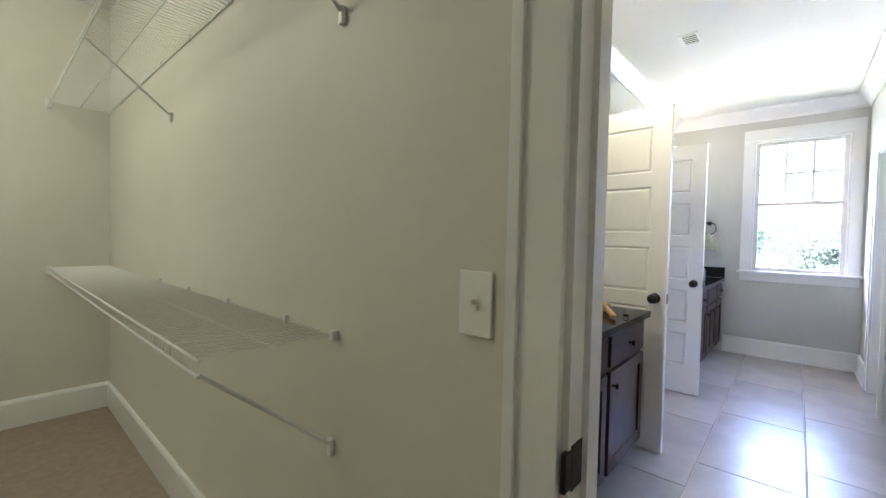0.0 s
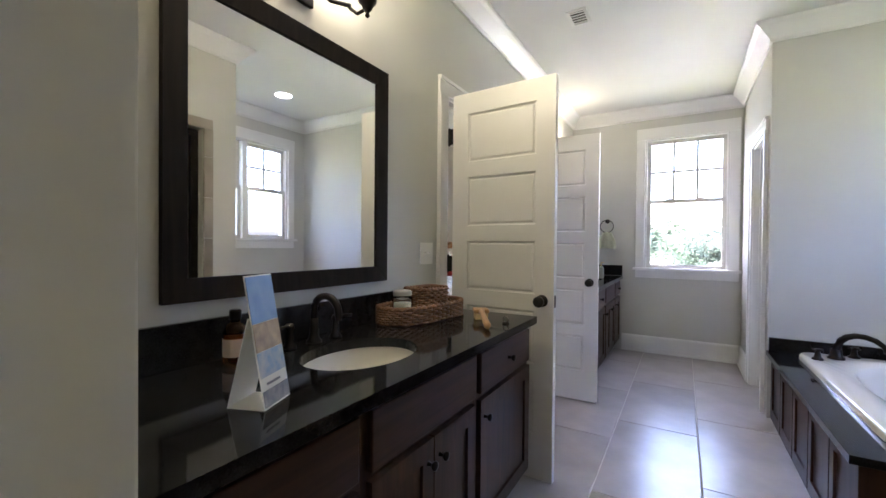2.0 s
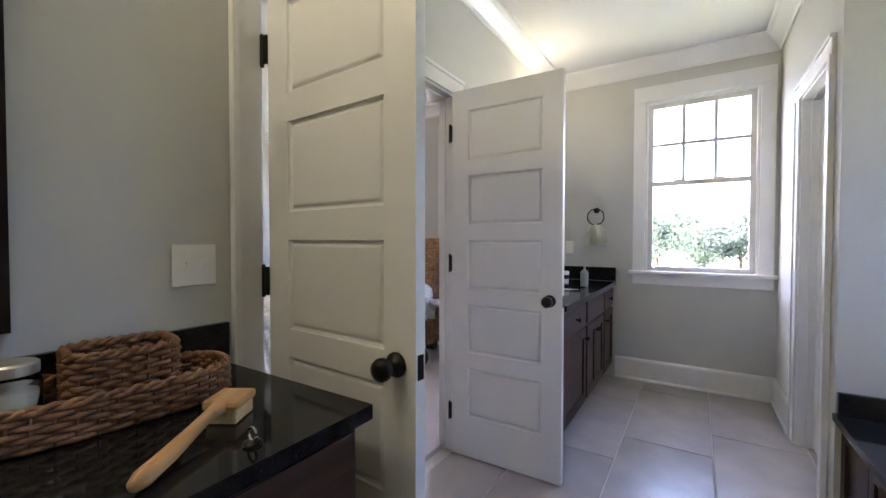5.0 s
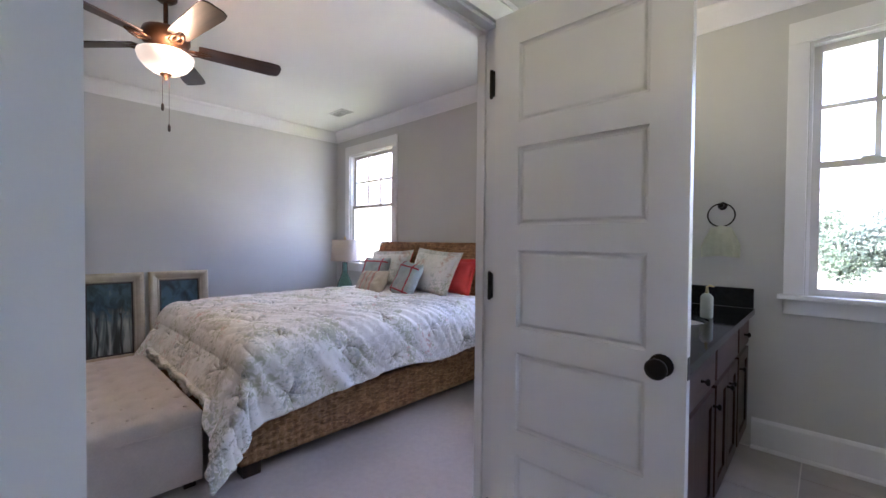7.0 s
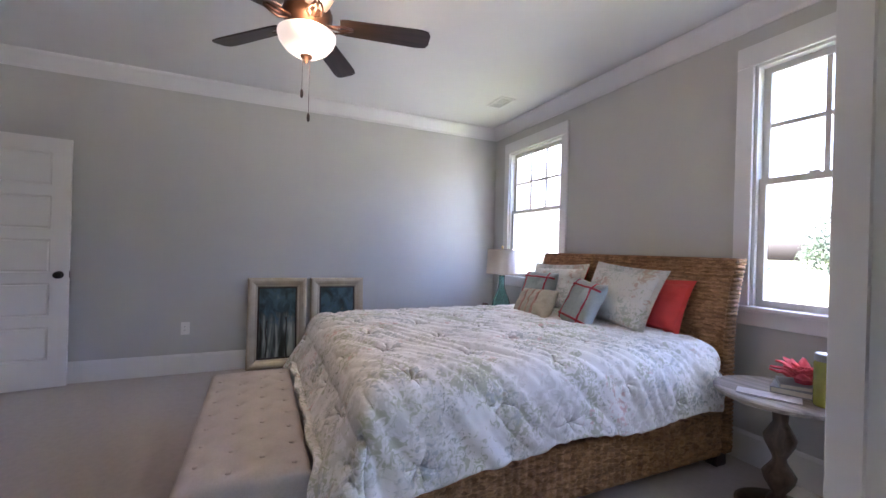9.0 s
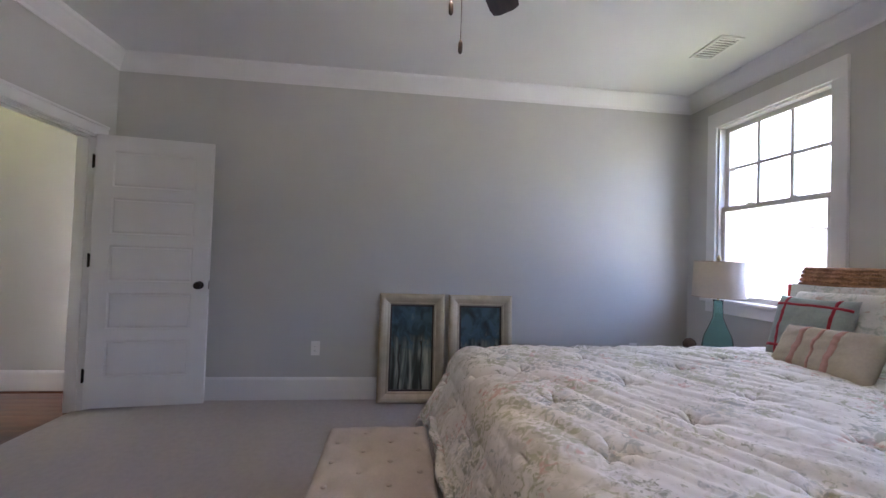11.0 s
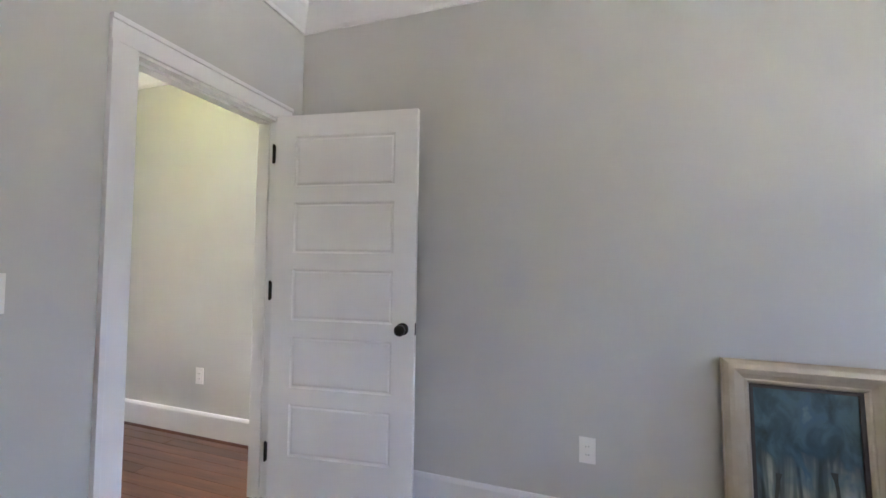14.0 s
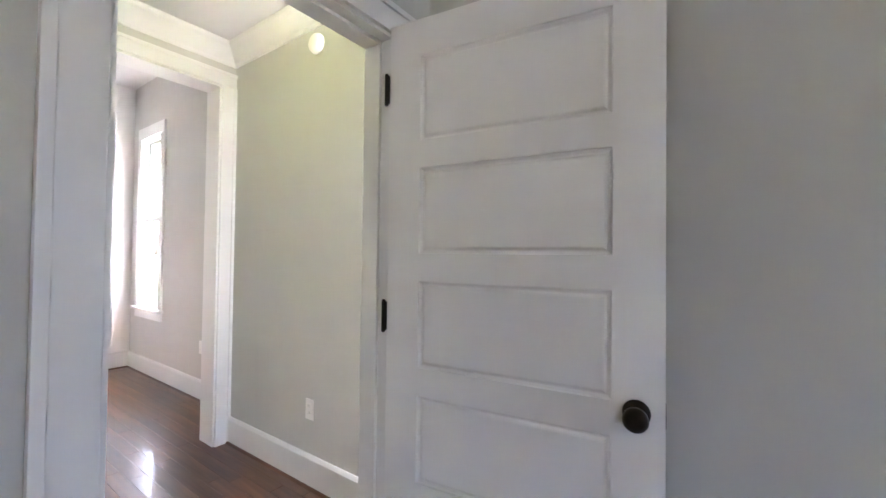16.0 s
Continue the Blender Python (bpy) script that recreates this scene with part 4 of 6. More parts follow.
part("spout_base", lathe(bmesh.new(), [(0.042, 0), (0.042, 0.008), (0.030, 0.018), (0.027, 0.06)], 18), BRONZE, tf, "", True)
part("spout", tube(bmesh.new(), [(0, 0, 0.03), (0.004, 0, 0.075), (0.022, 0, 0.115), (0.055, 0, 0.145), (0.10, 0, 0.163), (0.15, 0, 0.166), (0.20, 0, 0.155), (0.24, 0, 0.13), (0.255, 0, 0.10)], [0.021, 0.021, 0.020, 0.019, 0.017, 0.016, 0.015, 0.014, 0.015], 14), BRONZE, tf, "", True)
for s in (-0.135, 0.135):
    h = part("handle", lathe(bmesh.new(), [(0.030, 0), (0.030, 0.007), (0.018, 0.016), (0.013, 0.05), (0.017, 0.056), (0.010, 0.066)], 16, Matrix.Translation((0, s, 0))), BRONZE, tf, "", True)
    part("cross_bar", tube(bmesh.new(), [(-0.034, s, 0.058), (0.034, s, 0.058)], 0.006, 8), BRONZE, h)
    part("cross_bar", tube(bmesh.new(), [(0, s - 0.034, 0.058), (0, s + 0.034, 0.058)], 0.006, 8), BRONZE, h)

# ---- shower ----
STONE = material("shower_tile", (0.34, 0.305, 0.26), 0.35, scale=6, vary=0.15, second=(0.20, 0.175, 0.145), detail=7, rand=0.3)
sh = thing("shower_surround", "greige stone tile border round the shower opening", "shower", pose(0.91, 0, 0), kind="structure")
for y0, wide in ((1.41, 0.14), (2.767, 0.068)):
    for k in range(7):
        part("tile", boxes((-0.012, y0, 0.012 + k * 0.304, -0.001, y0 + wide, 0.012 + k * 0.304 + 0.30 if k < 6 else 2.04)), STONE, sh)
for k in range(5):
    part("tile", boxes((-0.012, 1.41 + k * 0.285, 2.043, -0.001, 1.41 + k * 0.285 + 0.282, 2.115)), STONE, sh)
sd = thing("shower_door", "clear glass shower door in a black metal frame", "shower door", pose(0.97, 1.55, 0))
part("frame", boxes((0, 0.002, 0.0, 0.03, 0.045, 2.035), (0, 1.160, 0, 0.03, 1.213, 2.035), (0, 0.045, 1.985, 0.03, 1.160, 2.035), (0, 0.60, 0, 0.03, 0.64, 1.985)), BRONZE, sd)
for y0, y1 in ((0.045, 0.60), (0.64, 1.160)):
    part("glass_pane", boxes((0.011, y0, 0.02, 0.019, y1, 1.985)), GLASS, sd)
part("pull", tube(bmesh.new(), [(0.0, 0.67, 0.95), (-0.04, 0.67, 0.96), (-0.04, 0.67, 1.14), (0.0, 0.67, 1.15)], 0.008, 8), BRONZE, sd)
shh = thing("shower_head", "dark bronze shower head on a wall arm", "shower head", pose(1.6, 2.90, 1.95))
part("arm", tube(bmesh.new(), [(0, 0, 0), (0, -0.08, 0.02), (0, -0.15, -0.02)], 0.009, 8), BRONZE, shh)
part("head", lathe(bmesh.new(), [(0.012, 0.02), (0.05, -0.01), (0.05, -0.018)], 18, pose(0, -0.16, -0.04, 25)), BRONZE, shh, "", True)
lining = tagged(part("shower_lining", boxes((1.035, 2.893, 0, 2.095, 2.899, H - 0.002), (2.092, 1.2, 0, 2.099, 2.892, H - 0.002), (1.035, 1.197, 0, 2.091, 1.203, H - 0.002)), GROUT), "grouted wall behind the stone shower tiles", "wall tiles", kind="structure")
for row in range(9):
    z0 = 0.003 + row * 0.304
    for k in range(-1, 3):
        a, b = max(1.206, 1.206 + (k + 0.5 * (row % 2)) * 0.61), min(2.888, 1.206 + (k + 1 + 0.5 * (row % 2)) * 0.61 - 0.004)
        if b - a > 0.05:
            part("tile", boxes((2.082, a, z0, 2.0915, b, z0 + 0.30)), STONE, lining)
    for k in range(-1, 2):
        a, b = max(1.04, 1.04 + (k + 0.5 * (row % 2)) * 0.61), min(2.080, 1.04 + (k + 1 + 0.5 * (row % 2)) * 0.61 - 0.004)
        if b - a > 0.05:
            part("tile", boxes((a, 2.883, z0, b, 2.8925, z0 + 0.30)), STONE, lining)
            part("tile", boxes((a, 1.2035, z0, b, 1.213, z0 + 0.30)), STONE, lining)

# ---- ceiling fittings ----
def vent(m, w, d, label, slots, name="ceiling_vent", dark=None):
    v = thing(name, label, "vent", m, "ceiling vents")
    f = 0.02
    part("frame", boxes((-w / 2, -d / 2, -0.008, -w / 2 + f, d / 2, 0), (w / 2 - f, -d / 2, -0.008, w / 2, d / 2, 0), (-w / 2 + f, -d / 2, -0.008, w / 2 - f, -d / 2 + f, 0), (-w / 2 + f, d / 2 - f, -0.008, w / 2 - f, d / 2, 0)), TRIM, v)
    # No duct behind: the shade between the slats is this sheet's dark colour.
    part("backing", boxes((-w / 2 + f, -d / 2 + f, -0.0025, w / 2 - f, d / 2 - f, -0.0005)), dark if dark else BRONZE, v)
    for k in range(slots):
        x = -w / 2 + f + (w - 2 * f) * (k + 0.5) / slots
        bm = boxes((x - 0.005, -d / 2 + f, -0.0085, x + 0.004, d / 2 - f, -0.0035))
        part("slat", bm, TRIM, v)
    return v


vent(pose(-0.44, 3.92, H - 0.0005, 0, 0, 90), 0.20, 0.13, "small white ceiling vent with dark slots", 5)
vent(pose(-4.26, 5.70, H - 0.0005, 0, 0, 0), 0.30, 0.17, "white ceiling register with slats", 9, dark=material("slat_gap_shadow", (0.30, 0.30, 0.29), 0.6))
can = thing("recessed_light", "lit recessed ceiling light over the bathtub", "ceiling light", pose(1.44, 3.87, H - 0.0005))
part("trim_ring", lathe(bmesh.new(), [(0.078, -0.001), (0.078, -0.006), (0.100, -0.005), (0.100, 0)], 28, None, False), TRIM, can)
part("lens", lathe(bmesh.new(), [(0.077, -0.004), (0.072, -0.0035), (0.01, -0.003)], 28), glow("lit_lens", (1.0, 0.93, 0.82), 0.7), can, "lit lens")

# ---- bedroom things ----
def seagrass(name):
    """Twisted grass rope: each strand its own tone, with fibres along it."""
    m = material(name, (0.50, 0.29, 0.13), 0.7, scale=120, second=(0.17, 0.085, 0.034), bump=0.6, bump_scale=220)
    n, l = m.node_tree.nodes, m.node_tree.links
    b = n["Principled BSDF"]
    tc, vo, rp, mx = n.new("ShaderNodeTexCoord"), n.new("ShaderNodeTexVoronoi"), n.new("ShaderNodeValToRGB"), n.new("ShaderNodeMix")
    mp, sp = n.new("ShaderNodeMapping"), n.new("ShaderNodeSeparateColor")
    mp.inputs["Scale"].default_value = (0.6, 0.6, 2.0)
    l.new(tc.outputs["Object"], mp.inputs["Vector"])
    l.new(mp.outputs["Vector"], vo.inputs["Vector"])
    vo.inputs["Scale"].default_value = 48
    l.new(vo.outputs["Color"], sp.inputs[0])
    l.new(sp.outputs[0], rp.inputs["Fac"])
    rp.color_ramp.elements[0].color, rp.color_ramp.elements[1].color = (0.60, 0.56, 0.52, 1), (1.25, 1.25, 1.28, 1)
    mx.data_type, mx.blend_type = "RGBA", "MULTIPLY"
    mx.inputs["Factor"].default_value = 1.0
    l.new(b.inputs["Base Color"].links[0].from_socket, mx.inputs[6])
    l.new(rp.outputs["Color"], mx.inputs[7])
    l.new(mx.outputs[2], b.inputs["Base Color"])
    return m


SEAGRASS = seagrass("seagrass_weave")
DARKWOOD = wood("dark_bed_wood", (0.02, 0.012, 0.010), (0.05, 0.03, 0.022), 0.4, "Z", 3)


def floral(name, ground, blooms, scale=7.0, bump=0.25):
    """Printed cloth: pale ground with scattered soft leaf and bloom marks."""
    m = bpy.data.materials.new(name)
    m.use_nodes = True
    n, l = m.node_tree.nodes, m.node_tree.links
    b = n["Principled BSDF"]
    b.inputs["Roughness"].default_value = 0.85
    tc = n.new("ShaderNodeTexCoord")
    col = None
    for k, (c, thr, sc) in enumerate(blooms):
        nz, gate, rp, mx = n.new("ShaderNodeTexNoise"), n.new("ShaderNodeTexNoise"), n.new("ShaderNodeValToRGB"), n.new("ShaderNodeMix")
        mp = n.new("ShaderNodeMapping")
        mp.inputs["Location"].default_value = (3.7 * k, 1.9 * k, 5.1 * k)
        l.new(tc.outputs["Object"], mp.inputs["Vector"])
        l.new(mp.outputs["Vector"], nz.inputs["Vector"])
        l.new(mp.outputs["Vector"], gate.inputs["Vector"])
        nz.inputs["Scale"].default_value, nz.inputs["Detail"].default_value, nz.inputs["Distortion"].default_value = sc * scale, 3, 1.5
        gate.inputs["Scale"].default_value = scale * 0.55
        mul = n.new("ShaderNodeMath")
        mul.operation = "MULTIPLY"
        l.new(nz.outputs["Fac"], mul.inputs[0])
        l.new(gate.outputs["Fac"], mul.inputs[1])
        rp.color_ramp.elements[0].position, rp.color_ramp.elements[1].position = thr - 0.01, thr + 0.06
        l.new(mul.outputs[0], rp.inputs["Fac"])
        mx.data_type = "RGBA"
        if col is None:
            mx.inputs[6].default_value = (*ground, 1)
        else:
            l.new(col, mx.inputs[6])
        mx.inputs[7].default_value = (*c, 1)
        l.new(rp.outputs["Color"], mx.inputs["Factor"])
        col = mx.outputs[2]
    l.new(col, b.inputs["Base Color"])
    bn, bp = n.new("ShaderNodeTexNoise"), n.new("ShaderNodeBump")
    bn.inputs["Scale"].default_value, bn.inputs["Detail"].default_value = 300, 2
    l.new(tc.outputs["Object"], bn.inputs["Vector"])
    bp.inputs["Strength"].default_value, bp.inputs["Distance"].default_value = bump, 0.002
    l.new(bn.outputs["Fac"], bp.inputs["Height"])
    l.new(bp.outputs["Normal"], b.inputs["Normal"])
    return m


QUILT = floral("floral_comforter_cloth", (0.84, 0.835, 0.80), [((0.69, 0.685, 0.635), 0.26, 3.0), ((0.52, 0.54, 0.42), 0.305, 4.2), ((0.50, 0.53, 0.51), 0.33, 3.7), ((0.66, 0.49, 0.44), 0.365, 3.2), ((0.38, 0.40, 0.33), 0.35, 5.6)], 7.0)
SHAM = floral("floral_sham_cloth", (0.66, 0.67, 0.64), [((0.45, 0.50, 0.46), 0.28, 3.0), ((0.52, 0.42, 0.36), 0.32, 2.6), ((0.40, 0.46, 0.36), 0.33, 4.0)], 9.0)
CORAL = material("coral_cotton", (0.62, 0.055, 0.045), 0.8, scale=20, vary=0.1, bump=0.2, bump_scale=260)
BLUEGREY = material("blue_grey_linen", (0.36, 0.42, 0.43), 0.9, scale=90, vary=0.1, bump=0.3, bump_scale=300)
OAT = material("oat_linen", (0.50, 0.46, 0.38), 0.9, scale=90, vary=0.1, bump=0.3, bump_scale=300)
SHEET = material("white_sheet", (0.78, 0.78, 0.76), 0.85, scale=20, vary=0.03)
BX0, BX1, BY0, BY1 = -3.965, -2.22, 3.86, 5.98


def weave(bm, origin, u, v, nrm, lu, lv, su, sv, depth=0.017):
    """A plaited face: strands go over and under by turns."""
    o, u, v, nrm = Vector(origin), Vector(u), Vector(v), Vector(nrm)
    nu, nv = max(2, round(lu / su)), max(2, round(lv / sv))
    k = 4
    g = []
    for j in range(nv * k + 1):
        row = []
        for i in range(nu * k + 1):
            fu, fv = i / k, j / k
            a = abs(math.sin(math.pi * fu)) ** 0.9
            b = abs(math.sin(math.pi * fv)) ** 0.9
            over = (int(fu - 1e-6) + int(fv - 1e-6)) % 2
            h = depth * (0.25 + 0.75 * b * a if over else 0.5 * a * b + 0.12) + 0.0015 * noise.noise(Vector((fu * 1.7, fv * 1.9, lu)))
            jit = 0.15 * su * noise.noise(Vector((fu * 0.7, fv * 1.3, 4)))
            row.append(bm.verts.new(o + u * (lu * i / (nu * k) + (jit if 0 < i < nu * k else 0)) + v * (lv * j / (nv * k)) + nrm * h))
        g.append(row)
    for j in range(nv * k):
        for i in range(nu * k):
            bm.faces.new((g[j][i], g[j][i + 1], g[j + 1][i + 1], g[j + 1][i]))
    return bm


bed = thing("bed", "woven seagrass bed with tall curved headboard and dark feet", "bed", pose(0, 0, 0))
RZ0, RZ1 = 0.095, 0.345
part("side_rail", weave(boxes((BX1 - 0.06, BY0, RZ0, BX1 - 0.002, BY1, RZ1)), (BX1, BY0, RZ0), (0, 1, 0), (0, 0, 1), (1, 0, 0), BY1 - BY0, RZ1 - RZ0, 0.040, 0.036), SEAGRASS, bed, "", True)
part("side_rail", weave(boxes((BX0 + 0.002, BY0, RZ0, BX0 + 0.06, BY1, RZ1)), (BX0, BY1, RZ0), (0, -1, 0), (0, 0, 1), (-1, 0, 0), BY1 - BY0, RZ1 - RZ0, 0.040, 0.036), SEAGRASS, bed, "", True)
part("foot_rail", weave(boxes((BX0, BY0 + 0.002, RZ0, BX1, BY0 + 0.06, RZ1)), (BX0, BY0, RZ0), (1, 0, 0), (0, 0, 1), (0, -1, 0), BX1 - BX0, RZ1 - RZ0, 0.040, 0.036), SEAGRASS, bed, "", True)


def headboard():
    bm = bmesh.new()
    prof = [(6.000, 0.10), (5.990, 0.35), (5.992, 0.60), (6.008, 0.85), (6.042, 1.05), (6.080, 1.18), (6.100, 1.235)]
    ln = [0]
    for p, q in zip(prof, prof[1:]):
        ln.append(ln[-1] + math.dist(p, q))

    def at(s):
        for k in range(len(ln) - 1):
            if s <= ln[k + 1] + 1e-9:
                f = (s - ln[k]) / (ln[k + 1] - ln[k])
                return prof[k][0] + f * (prof[k + 1][0] - prof[k][0]), prof[k][1] + f * (prof[k + 1][1] - prof[k][1])
        return prof[-1]
    su, rows = 0.05, 46
    nu = 34
    k = 3
    for side in (0, 1):
        g = []
        for j in range(rows * k + 1):
            y, z = at(ln[-1] * j / (rows * k))
            row = []
            for i in range(nu * k + 1):
                fu, fv = i / k, j / k
                b = abs(math.sin(math.pi * fv)) ** 0.6
                a = abs(math.sin(math.pi * (fu + 0.5 * (int(fv) % 2)))) ** 0.5
                h = 0.010 * b * (0.4 + 0.6 * a)
                yy = y - h if not side else y + 0.065 + h
                x = BX0 - 0.01 + (BX1 - BX0 + 0.02) * i / (nu * k)
                row.append(bm.verts.new((x, yy, z + 0.012 * (1 - b) * 0 + (0.004 * noise.noise(Vector((x * 9, z * 30, side))) if 0 < j < rows * k else 0))))
            g.append(row)
        for j in range(rows * k):
            for i in range(nu * k):
                q = (g[j][i], g[j][i + 1], g[j + 1][i + 1], g[j + 1][i])
                bm.faces.new(q if not side else q[::-1])
        if side:
            for j in range(rows * k):
                bm.faces.new((f0[j][0], f0[j + 1][0], g[j + 1][0], g[j][0]))
                bm.faces.new((f0[j + 1][-1], f0[j][-1], g[j][-1], g[j + 1][-1]))
            for i in range(nu * k):
                bm.faces.new((f0[-1][i], f0[-1][i + 1], g[-1][i + 1], g[-1][i]))
        f0 = g
    return bm


part("headboard", headboard(), SEAGRASS, bed, "curved woven seagrass headboard", True)
for x in (BX0 - 0.002, BX1 + 0.002):
    bm = bmesh.new()
    for k in range(44):
        z = 0.13 + k * 0.025
        y = 5.996 + max(0, z - 0.7) ** 2 * 0.36
        tube(bm, [(x, y - 0.012, z), (x + (0.016 if x > -3 else -0.016), y + 0.03, z + 0.004), (x, y + 0.075, z)], 0.0115, 6)
    part("edge_binding", bm, SEAGRASS, bed, "", True)

for x in (BX0 + 0.05, BX1 - 0.05):
    for y in (BY0 + 0.06, BY1 + 0.02):
        bm = bmesh.new()
        box(bm, x - 0.045, y - 0.045, 0.024, x + 0.045, y + 0.045, 0.11)
        part("foot", bm, DARKWOOD, bed, "dark wooden block foot", bevel=0.005)
mattress = thing("mattress", "white mattress under the comforter", "mattress", pose(0, 0, 0))
part("body", boxes((BX0 + 0.07, BY0 + 0.07, 0.30, BX1 - 0.07, BY1 - 0.02, 0.66)), SHEET, mattress, bevel=0.04)


def comforter():
    """A quilt laid over the bed: its top, the falls on three sides and the loose folds at the foot corners."""
    bm = bmesh.new()
    x0, x1, y0, y1 = BX0 + 0.03, BX1 - 0.03, BY0 + 0.03, 5.90
    w, d, r, top = x1 - x0, y1 - y0, 0.15, 0.715
    dx, dy = 0.43, 0.39
    nu, nv = 230, 250

    def fold(s, flare, r):
        """Along the cloth past an edge: (out, down)."""
        q = r * math.pi / 2
        if s <= 0:
            return 0, 0
        if s < q:
            a = s / r
            return r * math.sin(a), r * (1 - math.cos(a))
        return r + flare * (s - q), r + (1 - 0.3 * flare) * (s - q)
    tufts = [(x0 + 0.2 + 0.36 * i + (0.18 if j % 2 else 0), y0 + 0.2 + 0.36 * j) for i in range(-2, 7) for j in range(-2, 6)]
    g = []
    for j in range(nv + 1):
        t = -dy + (d + dy) * j / nv
        row = []
        for i in range(nu + 1):
            s = -dx + (w + 2 * dx) * i / nu
            past = max(-s, s - w)
            if past > 0:
                near = min(1, max(0, (0.55 - t) / 0.45))
                past *= 0.82 + 0.22 * near * near * (3 - 2 * near)
            ox, zx = fold(past + r * 0.6, 0.07, r)
            oy, zy = fold(-t + 0.12, 0.5, 0.14)
            sx = -1 if s < w / 2 else 1
            cx = min(max(s, r * 0.6), w - r * 0.6)
            cy = max(t, 0.12)
            x, y = x0 + cx + sx * ox, y0 + cy - oy
            drop = max(zx, zy) + 0.30 * min(zx, zy)
            if zx > 0.12 and zy > 0.12:
                m = min(zx, zy)
                x += sx * 0.10 * m / 0.4
                y -= 0.05 * m / 0.4
                drop = max(zx, zy) + 0.44 * m
            z = top - drop
            side = min(1, max(zx, zy) / 0.2)
            wx, wy = s, t
            al, ac = 0.86 * wx + 0.5 * wy, -0.5 * wx + 0.86 * wy
            bend = 0.12 * noise.noise(Vector((wx * 1.6, wy * 1.4, 3)))
            crease = 0.6 - 2.0 * abs(noise.noise(Vector((al * 1.3, (ac + bend) * 10.0, 0.0))))
            crease2 = 0.6 - 2.4 * abs(noise.noise(Vector((al * 1.6, (ac + bend) * 17.0, 5.0))))
            puff = 0.013 * crease + 0.009 * crease2 + 0.003 * noise.noise(Vector((wx * 22, wy * 26, 9)))
            if zx > zy:
                k = min(1, (zx - zy) / 0.12)
                puff = (1 - 0.35 * k) * puff + k * (0.022 * noise.noise(Vector((wx * 2.5 + wy * 1.5, wy * 3.4 - wx * 2.0, 2.0))) + 0.012 * noise.noise(Vector((wx * 4 + wy * 3, wy * 9.0 - wx * 5, 7.0))))
            elif zy > 0.05:
                puff = 0.024 * noise.noise(Vector((wx * 7.0, wy * 1.6, 2.0))) + 0.010 * noise.noise(Vector((wx * 17, wy * 3, 7.0)))
            for tx, ty in tufts:
                q = (x0 + s - tx) ** 2 + (y0 + t - ty) ** 2
                if q < 0.022:
                    ang = math.atan2(y0 + t - ty, x0 + s - tx)
                    puff -= 0.030 * math.exp(-q / 0.0011) + 0.014 * math.exp(-q / 0.006) * (0.5 + 0.5 * math.sin(7 * ang))
            crown = 0.03 * (1 - (2 * cx / w - 1) ** 4) * (1 - max(0, 1 - cy / 0.5) ** 2)
            nx = sx * side if zx >= zy else 0
            ny = -side if zy > zx else 0
            up = 1 - 0.75 * side
            p = Vector((x + nx * puff, y + ny * puff, z + up * puff + crown))
            # the loose front corner hangs lower, the sides rise in shallow scallops
            if zx > 0.2:
                p.z += (0.035 * math.sin(wy * 7.5 + 0.6) + 0.02) * (zx - 0.2) / 0.3
            p.z = max(p.z, 0.06)
            # it lies on the bench where it reaches over it
            if p.y < 3.745:
                k = min(1, max(0, (p.x + 3.80) / 0.14)) * min(1, max(0, (-2.24 - p.x) / 0.10))
                p.z = max(p.z, k * 0.432 + (1 - k) * p.z)
            row.append(bm.verts.new(p))
        g.append(row)
    for j in range(nv):
        for i in range(nu):
            bm.faces.new((g[j][i], g[j][i + 1], g[j + 1][i + 1], g[j + 1][i]))
    return bm, [[g[j][i].co.copy() for j in range(nv, 40, -2)] for i in (0, nu)]


PIPING = material("sage_grey_piping", (0.58, 0.58, 0.54), 0.85, scale=60, vary=0.08)
quilt = thing("comforter", "rumpled floral comforter in white, sage and dusty pink", "comforter", pose(0, 0, 0))
cloth_mesh, hems = comforter()
q = part("cloth", cloth_mesh, QUILT, quilt, "", True)
for hem in hems:
    part("hem_piping", tube(bmesh.new(), hem, 0.005, 8), PIPING, quilt, "pale piped hem of the comforter", True)
sol = q.modifiers.new("thick", "SOLIDIFY")
sol.thickness, sol.offset = 0.022, 1.0


